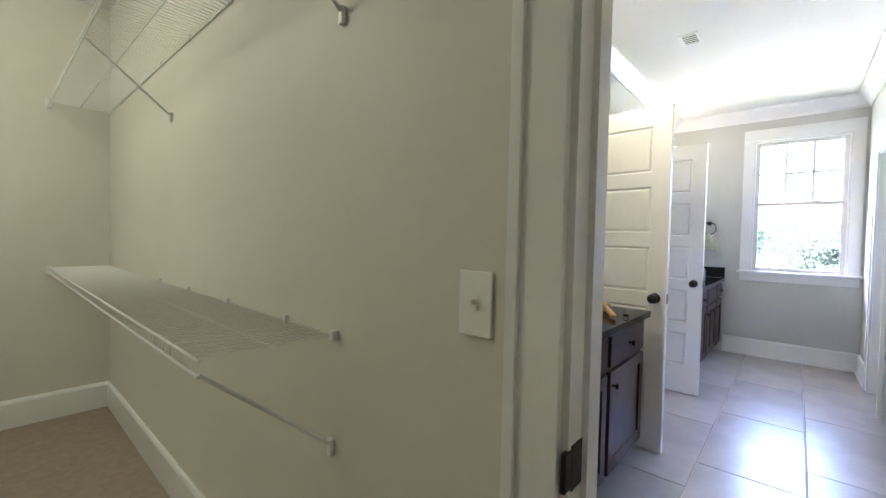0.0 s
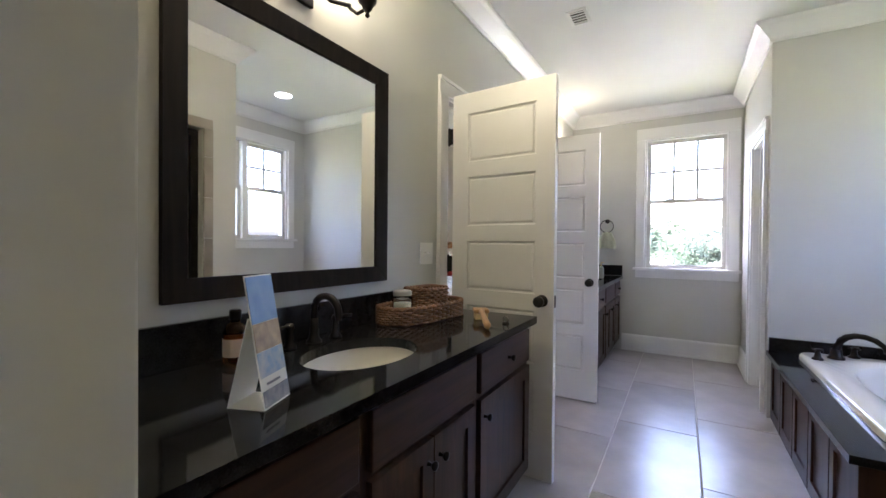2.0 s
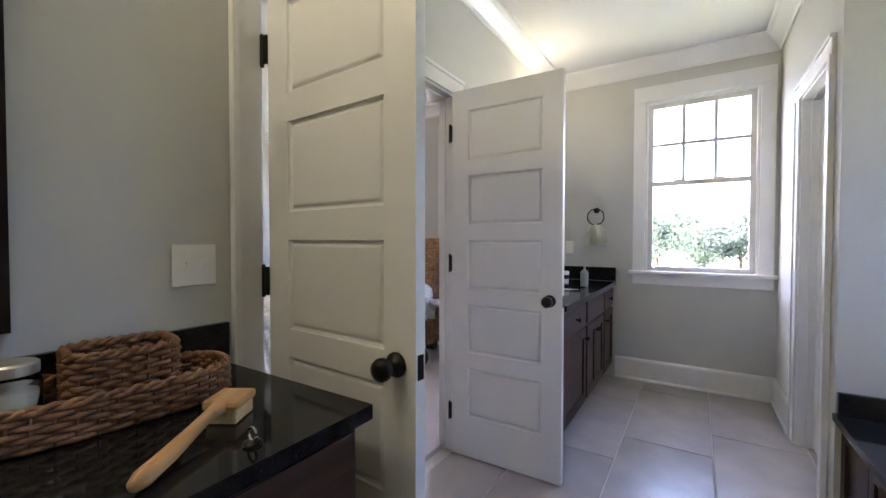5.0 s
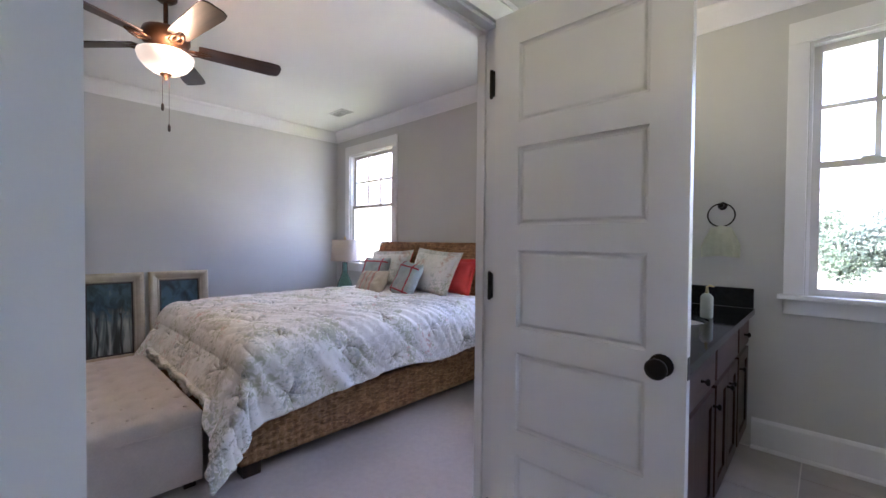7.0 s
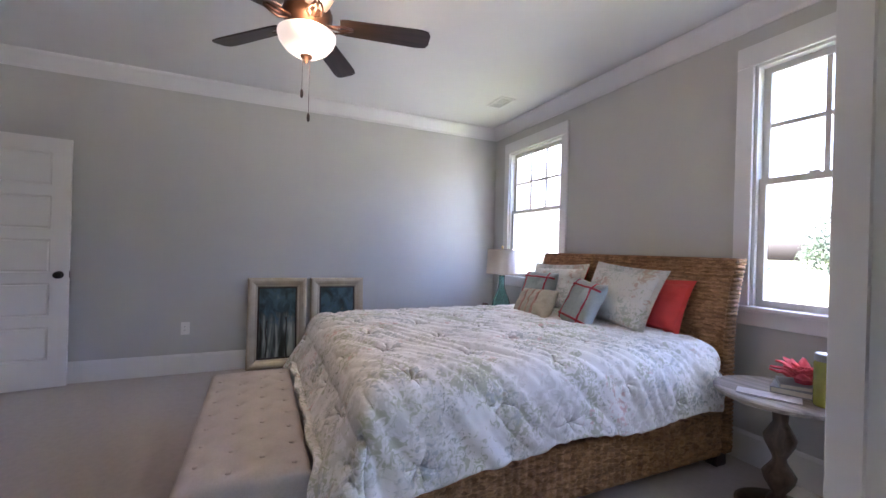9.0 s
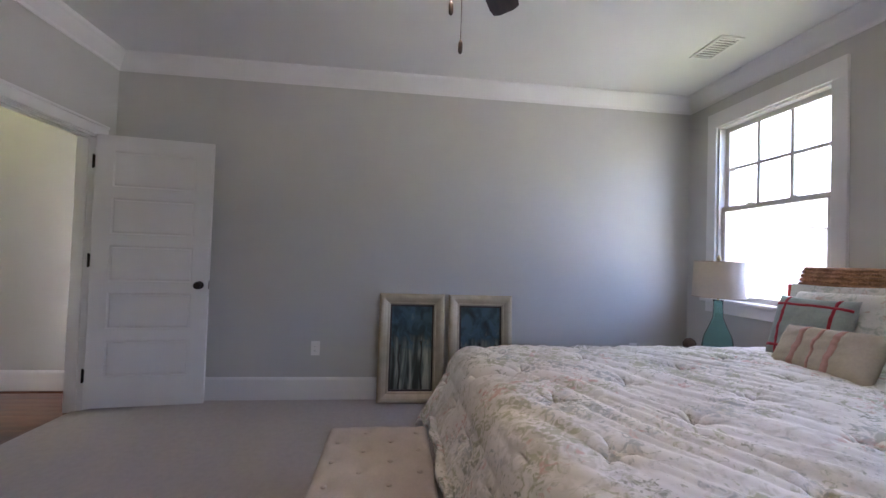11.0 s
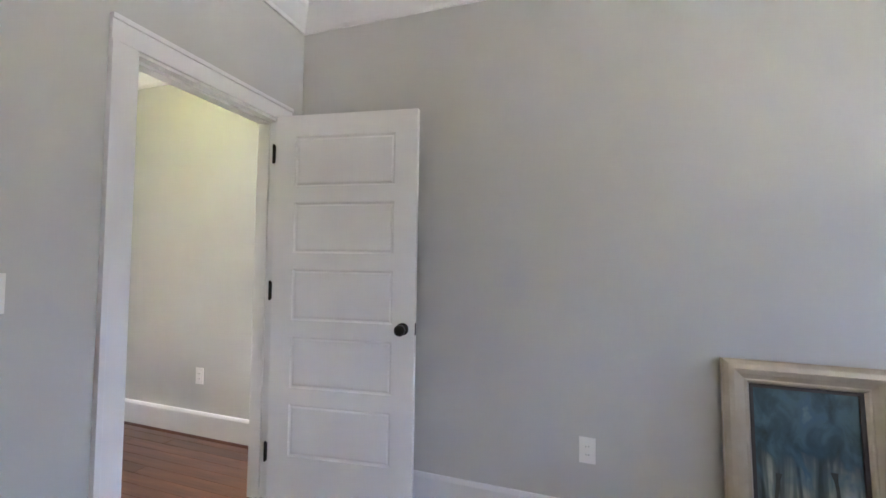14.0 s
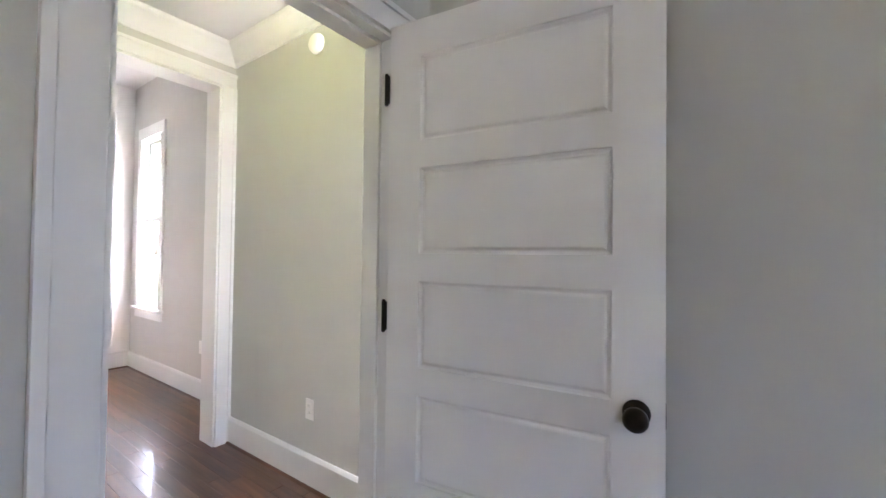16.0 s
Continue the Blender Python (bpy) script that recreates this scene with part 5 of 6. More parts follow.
def pillow(m, w, h, t, mat, label, flange=0.0, bands=(), band_mat=None, name="pillow", seed=0):
    """A stuffed pillow standing on its lower edge: x across, z up, y through."""
    p = thing(name, label, "pillow", m, "bed pillows")
    nx, nz = 28, 24

    def sheet(ax, az, th, flat=0.0):
        bm = bmesh.new()
        for s in (1, -1):
            g = []
            for j in range(nz + 1):
                v = j / nz * 2 - 1
                row = []
                for i in range(nx + 1):
                    u = i / nx * 2 - 1
                    pin = 1 - 0.07 * (1 - u * u) * abs(v) ** 3 * 0 - 0.06 * (1 - abs(v) ** 2) * abs(u) ** 4
                    pin2 = 1 - 0.06 * (1 - abs(u) ** 2) * abs(v) ** 4
                    b = ((1 - u ** 4) * (1 - v ** 4)) ** 0.5
                    wr = 0.012 * noise.noise(Vector((u * 2.2 + seed, v * 2.2, s))) * b + 0.006 * noise.noise(Vector((u * 6 + seed, v * 6, s))) * b
                    row.append(bm.verts.new((u * ax * pin, s * (th / 2 * b + wr + flat), h / 2 + v * az * pin2)))
                g.append(row)
            for j in range(nz):
                for i in range(nx):
                    qd = (g[j][i], g[j][i + 1], g[j + 1][i + 1], g[j + 1][i])
                    bm.faces.new(qd if s < 0 else qd[::-1])
        bmesh.ops.remove_doubles(bm, verts=bm.verts[:], dist=0.0008)
        return bm
    part("cushion", sheet(w / 2 - flange, h / 2 - flange, t), mat, p, "", True)
    if flange:
        part("flange", sheet(w / 2, h / 2, 0.012, 0.001), mat, p, "", True)
    for kind, a, hw in bands:
        bm = bmesh.new()
        g = []
        for k in range(41):
            f = (k / 40 * 2 - 1) * 0.97
            row = []
            for e in (-1, 1):
                u, v = (a + e * hw, f) if kind == "v" else (f, a + e * hw)
                b = max(0, (1 - u ** 4) * (1 - v ** 4)) ** 0.5
                pin = 1 - 0.06 * (1 - v * v) * abs(u) ** 4
                pin2 = 1 - 0.06 * (1 - u * u) * abs(v) ** 4
                wr = 0.012 * noise.noise(Vector((u * 2.2 + seed, v * 2.2, -1))) * b + 0.006 * noise.noise(Vector((u * 6 + seed, v * 6, -1))) * b
                row.append(bm.verts.new((u * (w / 2) * pin, -(t / 2 * b + wr) - 0.002, h / 2 + v * (h / 2) * pin2)))
            g.append(row)
        for k in range(40):
            bm.faces.new((g[k][0], g[k][1], g[k + 1][1], g[k + 1][0]))
        bd = part("ribbon", bm, band_mat, p, "", True)
        bd.modifiers.new("thick", "SOLIDIFY").thickness = 0.002
    return p


PT = 0.735
pillow(pose(-2.72, 5.88, PT - 0.005, -22, 0, -4), 0.62, 0.385, 0.15, CORAL, "coral red pillow leaning on the headboard", 0.03, seed=1)
pillow(pose(-3.66, 5.92, PT, -14, 0, 3), 0.66, 0.40, 0.15, CORAL, "coral red pillow hidden behind floral shams", 0.03, seed=2)
pillow(pose(-2.85, 5.70, PT - 0.01, -24, 3, -8), 0.69, 0.48, 0.16, SHAM, "large floral pillow sham with flat border", 0.045, seed=3)
pillow(pose(-3.56, 5.79, PT - 0.01, -22, -2, 6), 0.62, 0.45, 0.16, SHAM, "large floral pillow sham with flat border", 0.045, seed=4)
RIBBON = material("crimson_ribbon", (0.42, 0.04, 0.07), 0.7, scale=40, vary=0.1)
RIB = (("v", -0.62, 0.04), ("v", 0.62, 0.04), ("h", 0.66, 0.04), ("h", -0.66, 0.04))
pillow(pose(-2.96, 5.50, PT - 0.012, -26, 4, -14), 0.37, 0.36, 0.12, BLUEGREY, "blue-grey square pillow with coral ribbon trim", 0, RIB, RIBBON, seed=5)
pillow(pose(-3.60, 5.655, PT - 0.005, -20, 0, 8), 0.37, 0.36, 0.12, BLUEGREY, "blue-grey square pillow with coral ribbon trim", 0, RIB, RIBBON, seed=6)
ROSE = material("dusty_rose_ribbon", (0.50, 0.30, 0.26), 0.8, scale=40, vary=0.1)
pillow(pose(-3.345, 5.425, PT - 0.018, -28, -3, -6), 0.49, 0.26, 0.12, OAT, "oat coloured lumbar pillow with dusty pink stripes", 0, (("v", -0.35, 0.06), ("v", 0.35, 0.06), ("v", 0.0, 0.03)), ROSE, seed=7)

# bench at the foot
LINEN = material("cream_upholstery", (0.58, 0.53, 0.49), 0.9, scale=120, vary=0.08, bump=0.25, bump_scale=300)


def bench_lid(w, d):
    bm = bmesh.new()
    nx, ny = 84, 34
    g = []
    btn = [((i + (0.5 if j % 2 else 0)) * w / 8, (j + 0.5) * d / 4) for i in range(0, 9) for j in range(4)]
    for j in range(ny + 1):
        row = []
        for i in range(nx + 1):
            x, y = w * i / nx, d * j / ny
            e = min(x, w - x, y, d - y)
            z = 0.03 * (1 - math.exp(-e / 0.02)) + 0.004 * noise.noise(Vector((x * 6, y * 6, 0)))
            for bx, by in btn:
                q = (x - bx) ** 2 + (y - by) ** 2
                if q < 0.01:
                    z -= 0.018 * math.exp(-q / 0.0012)
            row.append(bm.verts.new((x, y, z)))
        g.append(row)
    for j in range(ny):
        for i in range(nx):
            bm.faces.new((g[j][i], g[j][i + 1], g[j + 1][i + 1], g[j + 1][i]))
    rim = [g[0][i] for i in range(nx + 1)] + [g[j][nx] for j in range(1, ny + 1)] + [g[ny][i] for i in range(nx - 1, -1, -1)] + [g[j][0] for j in range(ny - 1, 0, -1)]
    low = [bm.verts.new((v.co.x, v.co.y, -0.06)) for v in rim]
    for k in range(len(rim)):
        bm.faces.new((rim[k], low[k], low[(k + 1) % len(rim)], rim[(k + 1) % len(rim)]))
    bmesh.ops.recalc_face_normals(bm, faces=bm.faces[:])
    return bm, btn


bench = thing("storage_bench", "cream upholstered bench with button-tufted lid", "bench", pose(-3.66, 3.27, 0.024))
bm, btn = bench_lid(1.34, 0.45)
lid = part("lid", bm, LINEN, bench, "button-tufted cushioned lid", True)
lid.location.z = 0.372
part("base", boxes((0.001, 0.001, 0.035, 1.339, 0.449, 0.3115)), LINEN, bench, bevel=0.004)
for x in (0.05, 1.29):
    for y in (0.05, 0.40):
        part("foot", boxes((x - 0.025, y - 0.025, 0, x + 0.025, y + 0.025, 0.035)), DARKWOOD, bench)
for bx, by in btn:
    if 0.03 < bx < 1.31:
        part("button", lathe(bmesh.new(), [(0.011, 0.0), (0.009, 0.005), (0.004, 0.007)], 10, Matrix.Translation((bx, by, 0.385))), LINEN, bench)

# side tables
WASH = wood("weathered_grey_wood", (0.18, 0.15, 0.12), (0.36, 0.32, 0.27), 0.6, "X", 3)
TURNED = wood("brown_turned_wood", (0.05, 0.036, 0.027), (0.12, 0.085, 0.06), 0.5, "Z", 3)


def side_table(m, label):
    t = thing("side_table", label, "side table", m, "bedside tables")
    part("tabletop", lathe(bmesh.new(), [(0.262, 0.545), (0.272, 0.55), (0.275, 0.565), (0.268, 0.572), (0.255, 0.574), (0.25, 0.572)], 40), WASH, t, "round weathered wood top")
    part("pedestal", lathe(bmesh.new(), [(0.045, 0.03), (0.05, 0.05), (0.028, 0.09), (0.062, 0.15), (0.068, 0.18), (0.030, 0.24), (0.028, 0.26), (0.062, 0.33), (0.066, 0.36), (0.030, 0.43), (0.034, 0.48), (0.075, 0.535), (0.09, 0.545)], 24), TURNED, t, "turned bead pedestal", True)
    part("base", lathe(bmesh.new(), [(0.17, 0.0), (0.175, 0.012), (0.15, 0.026), (0.05, 0.04)], 30), TURNED, t, "", True)
    return t


side_table(pose(-1.86, 5.83, 0.024), "round grey wooden pedestal table with turned stem")
side_table(pose(-4.37, 5.80, 0.024), "round pedestal side table by the bed")
TT = 0.599
BOOK1 = material("grey_book_cover", (0.28, 0.30, 0.33), 0.5, scale=10, vary=0.05)
PAGES = material("paper_pages", (0.75, 0.72, 0.65), 0.8, scale=80, vary=0.06)


def book(m, w, d, h, mat, label):
    b = thing("book", label, "book", m)
    part("pages", boxes((-w / 2 + 0.004, -d / 2 + 0.004, 0.003, w / 2 - 0.001, d / 2 - 0.004, h - 0.003)), PAGES, b)
    part("cover", boxes((-w / 2, -d / 2, 0, w / 2, d / 2, 0.003), (-w / 2, -d / 2, h - 0.003, w / 2, d / 2, h), (-w / 2, -d / 2, 0.003, -w / 2 + 0.003, d / 2, h - 0.003)), mat, b)
    return b


book(pose(-1.80, 5.90, TT, 0, 0, 20), 0.24, 0.17, 0.028, BOOK1, "grey hardback book on the side table")
book(pose(-1.80, 5.90, TT + 0.029, 0, 0, 32), 0.20, 0.15, 0.022, material("slate_book_cover", (0.36, 0.38, 0.40), 0.5), "slate coloured book lying on another book")
mag = thing("magazine", "folded pale magazine on the side table", "magazine", pose(-1.85, 5.70, TT, 0, 0, 25))
part("leaves", boxes((-0.12, -0.05, 0, 0.12, 0.05, 0.006)), material("magazine_print", (0.70, 0.66, 0.64), 0.4, scale=40, second=(0.42, 0.38, 0.40)), mag, bevel=0.002)


def petals():
    bm = bmesh.new()
    for ring, n, ln, lift in ((0, 10, 0.085, 0.25), (1, 8, 0.075, 0.6), (2, 6, 0.05, 1.0)):
        for k in range(n):
            a = 2 * math.pi * (k + 0.4 * ring) / n + 0.2 * random.random()
            rows = []
            for j in range(5):
                t = j / 4
                wd = 0.017 * math.sin(math.pi * (0.12 + 0.86 * t)) + 0.002
                rr, zz = ln * t * math.cos(lift * 0.8), 0.012 + ln * t * math.sin(lift) + 0.006 * math.sin(6 * t + k)
                rows.append([Vector((rr, s * wd, zz + (0.005 if s else 0))) for s in (-1, 0, 1)])
            rot = Matrix.Rotation(a, 3, "Z")
            vs = [[bm.verts.new(rot @ p) for p in r] for r in rows]
            for p, q2 in zip(vs, vs[1:]):
                for i in range(2):
                    bm.faces.new((p[i], p[i + 1], q2[i + 1], q2[i]))
    return bm


fl = thing("silk_flower", "coral pink fabric flower lying on the books", "flower", pose(-1.80, 5.89, TT + 0.052) @ Matrix.Scale(1.6, 4))
c = part("petals", petals(), material("pink_petal", (0.72, 0.11, 0.13), 0.7, scale=40, vary=0.2), fl, "", True)
c.modifiers.new("thick", "SOLIDIFY").thickness = 0.002
part("heart", lathe(bmesh.new(), [(0.02, 0.001), (0.024, 0.015), (0.012, 0.035)], 14), material("pink_heart", (0.55, 0.06, 0.09), 0.8), fl, "", True)
OLIVE = material("olive_candle_glass", (0.30, 0.30, 0.06), 0.15, scale=14, vary=0.3, coat=0.5)
cd = thing("candle_jar", "olive green glass candle jar with metal lid", "candle", pose(-1.68, 5.80, TT) @ Matrix.Diagonal((1.0, 1.0, 1.55, 1.0)))
part("jar", lathe(bmesh.new(), [(0.040, 0.0), (0.045, 0.006), (0.045, 0.12), (0.040, 0.126)], 24), OLIVE, cd, "", True)
part("lid", lathe(bmesh.new(), [(0.042, 0.127), (0.042, 0.145), (0.038, 0.148)], 24), material("grey_tin_lid", (0.40, 0.40, 0.36), 0.35, 0.8), cd)

lamp = thing("table_lamp", "turquoise glass bottle lamp with cream drum shade", "table lamp", pose(-4.34, 5.82, TT))
AQUA = clear("aqua_glass", (0.66, 0.93, 0.92), 0.03, 1.3)
part("glass_base", lathe(bmesh.new(), [(0.085, 0.0), (0.095, 0.01), (0.098, 0.06), (0.085, 0.13), (0.055, 0.20), (0.033, 0.26), (0.030, 0.37), (0.034, 0.385), (0.029, 0.385), (0.025, 0.37), (0.028, 0.26), (0.05, 0.20), (0.08, 0.13), (0.092, 0.06), (0.088, 0.012)], 28), AQUA, lamp, "turquoise glass bottle", True)
part("stem", tube(bmesh.new(), [(0, 0, 0.37), (0, 0, 0.70)], 0.006, 8), GOLD, lamp)
part("shade", lathe(bmesh.new(), [(0.162, 0.405), (0.152, 0.655), (0.149, 0.655), (0.159, 0.405)], 40, None, False), material("cream_linen_shade", (0.66, 0.60, 0.52), 0.9, scale=120, vary=0.06, bump=0.2, bump_scale=300), lamp, "cream linen drum shade", True)
for zz, rr in ((0.405, 0.162), (0.655, 0.152)):
    part("shade_rim", tube(bmesh.new(), [(rr * math.cos(a), rr * math.sin(a), zz) for a in [2 * math.pi * k / 40 for k in range(41)]], 0.0035, 6), material("shade_tape", (0.50, 0.42, 0.34), 0.9), lamp)
part("spider", tube(bmesh.new(), [(-0.150, 0, 0.65), (0, 0, 0.655), (0.150, 0, 0.65)], 0.002, 6), GOLD, lamp)
part("finial", lathe(bmesh.new(), [(0.008, 0.66), (0.014, 0.67), (0.014, 0.685), (0.005, 0.695)], 14), GOLD, lamp, "", True)
orb = thing("wicker_orb", "small dark brown twig ball on the side table", "ornament", pose(-4.46, 5.70, TT + 0.046))
bm = bmesh.new()
for k in range(26):
    rot = Euler((random.random() * 6, random.random() * 6, random.random() * 6)).to_matrix()
    tube(bm, [rot @ Vector((0.041 * math.cos(a), 0.041 * math.sin(a), 0)) for a in [2 * math.pi * i / 16 for i in range(17)]], 0.0045, 5)
part("twigs", bm, TURNED, orb, "", True)
wl = thing("open_magazine", "white magazine on the bedside table", "magazine", pose(-4.25, 5.68, TT, 0, 0, -20))
part("leaves", boxes((-0.11, -0.08, 0, 0.11, 0.08, 0.008)), PAGES, wl, bevel=0.002)

# framed paintings leaning on the wall
SILVERLEAF = material("aged_silver_gilt", (0.56, 0.48, 0.35), 0.34, 0.55, scale=14, vary=0.15, second=(0.40, 0.33, 0.225), bump=0.12, bump_scale=90)
INNERLIP = material("dark_frame_lip", (0.05, 0.04, 0.035), 0.5)


def painted(name, seed):
    """Loose brushwork: blotched teal and blue crowns over pale upright trunks."""
    m = bpy.data.materials.new(name)
    m.use_nodes = True
    n, l = m.node_tree.nodes, m.node_tree.links
    b = n["Principled BSDF"]
    b.inputs["Roughness"].default_value = 0.4
    tc, sep = n.new("ShaderNodeTexCoord"), n.new("ShaderNodeSeparateXYZ")
    l.new(tc.outputs["Object"], sep.inputs[0])

    def blotches(scale, stops, detail=4):
        mp, nz, rp = n.new("ShaderNodeMapping"), n.new("ShaderNodeTexNoise"), n.new("ShaderNodeValToRGB")
        mp.inputs["Location"].default_value, mp.inputs["Scale"].default_value = (seed, seed * 1.7, seed * 0.6), scale
        l.new(tc.outputs["Object"], mp.inputs["Vector"])
        l.new(mp.outputs["Vector"], nz.inputs["Vector"])
        nz.inputs["Scale"].default_value, nz.inputs["Detail"].default_value, nz.inputs["Distortion"].default_value = 1.0, detail, 0.5
        e = rp.color_ramp.elements
        e[0].position, e[0].color = stops[0][0], (*stops[0][1], 1)
        e[1].position, e[1].color = stops[-1][0], (*stops[-1][1], 1)
        for pos, c in stops[1:-1]:
            e.new(pos).color = (*c, 1)
        l.new(nz.outputs["Fac"], rp.inputs["Fac"])
        return nz.outputs["Fac"], rp.outputs["Color"]
    fac, crown = blotches((13, 13, 9), ((0.30, (0.012, 0.020, 0.020)), (0.45, (0.030, 0.062, 0.068)), (0.56, (0.055, 0.105, 0.120)), (0.64, (0.050, 0.100, 0.135)), (0.75, (0.13, 0.19, 0.19))))
    _, stems = blotches((24, 24, 2.2), ((0.36, (0.030, 0.034, 0.026)), (0.47, (0.10, 0.12, 0.10)), (0.56, (0.27, 0.28, 0.22)), (0.72, (0.46, 0.44, 0.35))), 3)
    edge, mr, mx = n.new("ShaderNodeMath"), n.new("ShaderNodeMapRange"), n.new("ShaderNodeMix")
    edge.operation = "MULTIPLY_ADD"
    l.new(fac, edge.inputs[0])
    edge.inputs[1].default_value = 0.35
    l.new(sep.outputs["Z"], edge.inputs[2])
    mr.inputs["From Min"].default_value, mr.inputs["From Max"].default_value = 0.56, 0.70
    l.new(edge.outputs[0], mr.inputs["Value"])
    mx.data_type = "RGBA"
    l.new(mr.outputs["Result"], mx.inputs["Factor"])
    l.new(stems, mx.inputs[6])
    l.new(crown, mx.inputs[7])
    l.new(mx.outputs[2], b.inputs["Base Color"])
    bp = n.new("ShaderNodeBump")
    bp.inputs["Strength"].default_value, bp.inputs["Distance"].default_value = 0.3, 0.003
    l.new(fac, bp.inputs["Height"])
    l.new(bp.outputs["Normal"], b.inputs["Normal"])
    return m


TRUNK = material("painted_trunk", (0.05, 0.048, 0.038), 0.4, scale=60, vary=0.4, second=(0.020, 0.019, 0.016))


def picture(m, trunks, seed, label):
    """A framed canvas; the frame swells from its outer edge and falls to a stepped dark lip."""
    p = thing("framed_painting", label, "picture", m, "leaning paintings")
    w, h, f = 0.545, 0.885, 0.092
    prof = [(0.0, 0.0), (0.0, 0.026), (0.006, 0.034), (0.018, 0.041), (0.036, 0.042), (0.056, 0.036), (0.074, 0.027), (0.079, 0.029), (0.085, 0.027), (f, 0.018), (f, 0.0)]
    ends = (((0, 0), (0, h)), ((w, h), (w, 0)), ((0, h), (w, h)), ((w, 0), (0, 0)))
    mid = Vector((w / 2, h / 2))
    for a, b in ends:
        bm = bmesh.new()
        loops = []
        for q in (a, b):
            sx, sz = (1 if q[0] < mid.x else -1), (1 if q[1] < mid.y else -1)
            loops.append([bm.verts.new((q[0] + sx * o, y, q[1] + sz * o)) for o, y in prof])
        for k in range(len(prof) - 1):
            bm.faces.new((loops[0][k], loops[0][k + 1], loops[1][k + 1], loops[1][k]))
        bm.faces.new(loops[0])
        bm.faces.new(loops[1][::-1])
        bmesh.ops.recalc_face_normals(bm, faces=bm.faces[:])
        part("frame_rail", bm, SILVERLEAF, p)
    g = 0.014
    part("lip", boxes((f, 0.004, f, f + g, 0.016, h - f), (w - f - g, 0.004, f, w - f, 0.016, h - f), (f + g, 0.004, f, w - f - g, 0.016, f + g), (f + g, 0.004, h - f - g, w - f - g, 0.016, h - f)), INNERLIP, p, "dark inner lip")
    art = part("canvas", boxes((f, 0.002, f, w - f, 0.008, h - f)), painted("painting_%d" % seed, seed), p, "misty teal trees painting")
    rnd = random.Random(seed)
    for x, r in trunks:
        bm = bmesh.new()
        vs = []
        for k in range(13):
            z = f + g + 0.004 + k * (0.33 + 0.06 * r) / 12
            hw = 0.0065 * (1 - 0.35 * k / 12) + 0.0025 * rnd.random() + (0.006 if k == 12 else 0)
            dx = 0.006 * math.sin(0.7 * k + 5 * r) + 0.002 * rnd.random()
            vs.append((bm.verts.new((x + dx - hw, 0.0086, z)), bm.verts.new((x + dx + hw, 0.0086, z))))
        for a, b in zip(vs, vs[1:]):
            bm.faces.new((a[0], a[1], b[1], b[0]))
        part("painted_trunk", bm, TRUNK, art)
    part("backing", boxes((0.01, -0.004, 0.01, w - 0.01, -0.0005, h - 0.01)), DARKWOOD, p)
    return p


LEAN = 5.5
picture(pose(-5.045, 3.962, 0.026, 0, 0, -90) @ pose(0, 0, 0, LEAN), ((0.37, 0.4), (0.19, 0.9)), 3, "dull gold-framed painting of misty teal trees leaning on the wall")
picture(pose(-5.045, 4.542, 0.026, 0, 0, -90) @ pose(0, 0, 0, LEAN), ((0.43, 0.2), (0.28, 0.7), (0.15, 0.5)), 8, "dull gold-framed painting of pale tree trunks leaning on the wall")

# ceiling fan
BLADE = wood("dark_walnut_blade", (0.016, 0.010, 0.008), (0.045, 0.026, 0.018), 0.4, "X", 2, 0.2)
COPPER = material("antique_bronze", (0.07, 0.035, 0.02), 0.35, 0.8, scale=30, vary=0.3)
fan = thing("ceiling_fan", "dark five-blade ceiling fan with lit bowl light", "ceiling fan", pose(-3.03, 3.72, 0))
part("canopy", lathe(bmesh.new(), [(0.035, H - 0.065), (0.060, H - 0.045), (0.068, H - 0.001)], 24), COPPER, fan, "", True)
part("down_rod", tube(bmesh.new(), [(0, 0, H - 0.07), (0, 0, 2.50)], 0.013, 12), COPPER, fan)
part("motor", lathe(bmesh.new(), [(0.03, 2.53), (0.075, 2.52), (0.118, 2.50), (0.128, 2.47), (0.128, 2.445), (0.115, 2.42), (0.10, 2.41), (0.085, 2.385), (0.07, 2.375)], 32), COPPER, fan, "dark bronze motor housing", True)
part("light_fitter", lathe(bmesh.new(), [(0.07, 2.38), (0.095, 2.372), (0.10, 2.36), (0.09, 2.352)], 28), COPPER, fan, "", True)
part("bowl", lathe(bmesh.new(), [(0.148, 2.362), (0.150, 2.350), (0.140, 2.318), (0.112, 2.282), (0.070, 2.254), (0.03, 2.245)], 32), glow("lit_alabaster", (1.0, 0.80, 0.56), 0.024, (0.72, 0.66, 0.56)), fan, "lit alabaster glass bowl", True)
part("bowl_finial", lathe(bmesh.new(), [(0.034, 2.247), (0.030, 2.236), (0.012, 2.228), (0.008, 2.215), (0.003, 2.208)], 18), COPPER, fan, "", True)
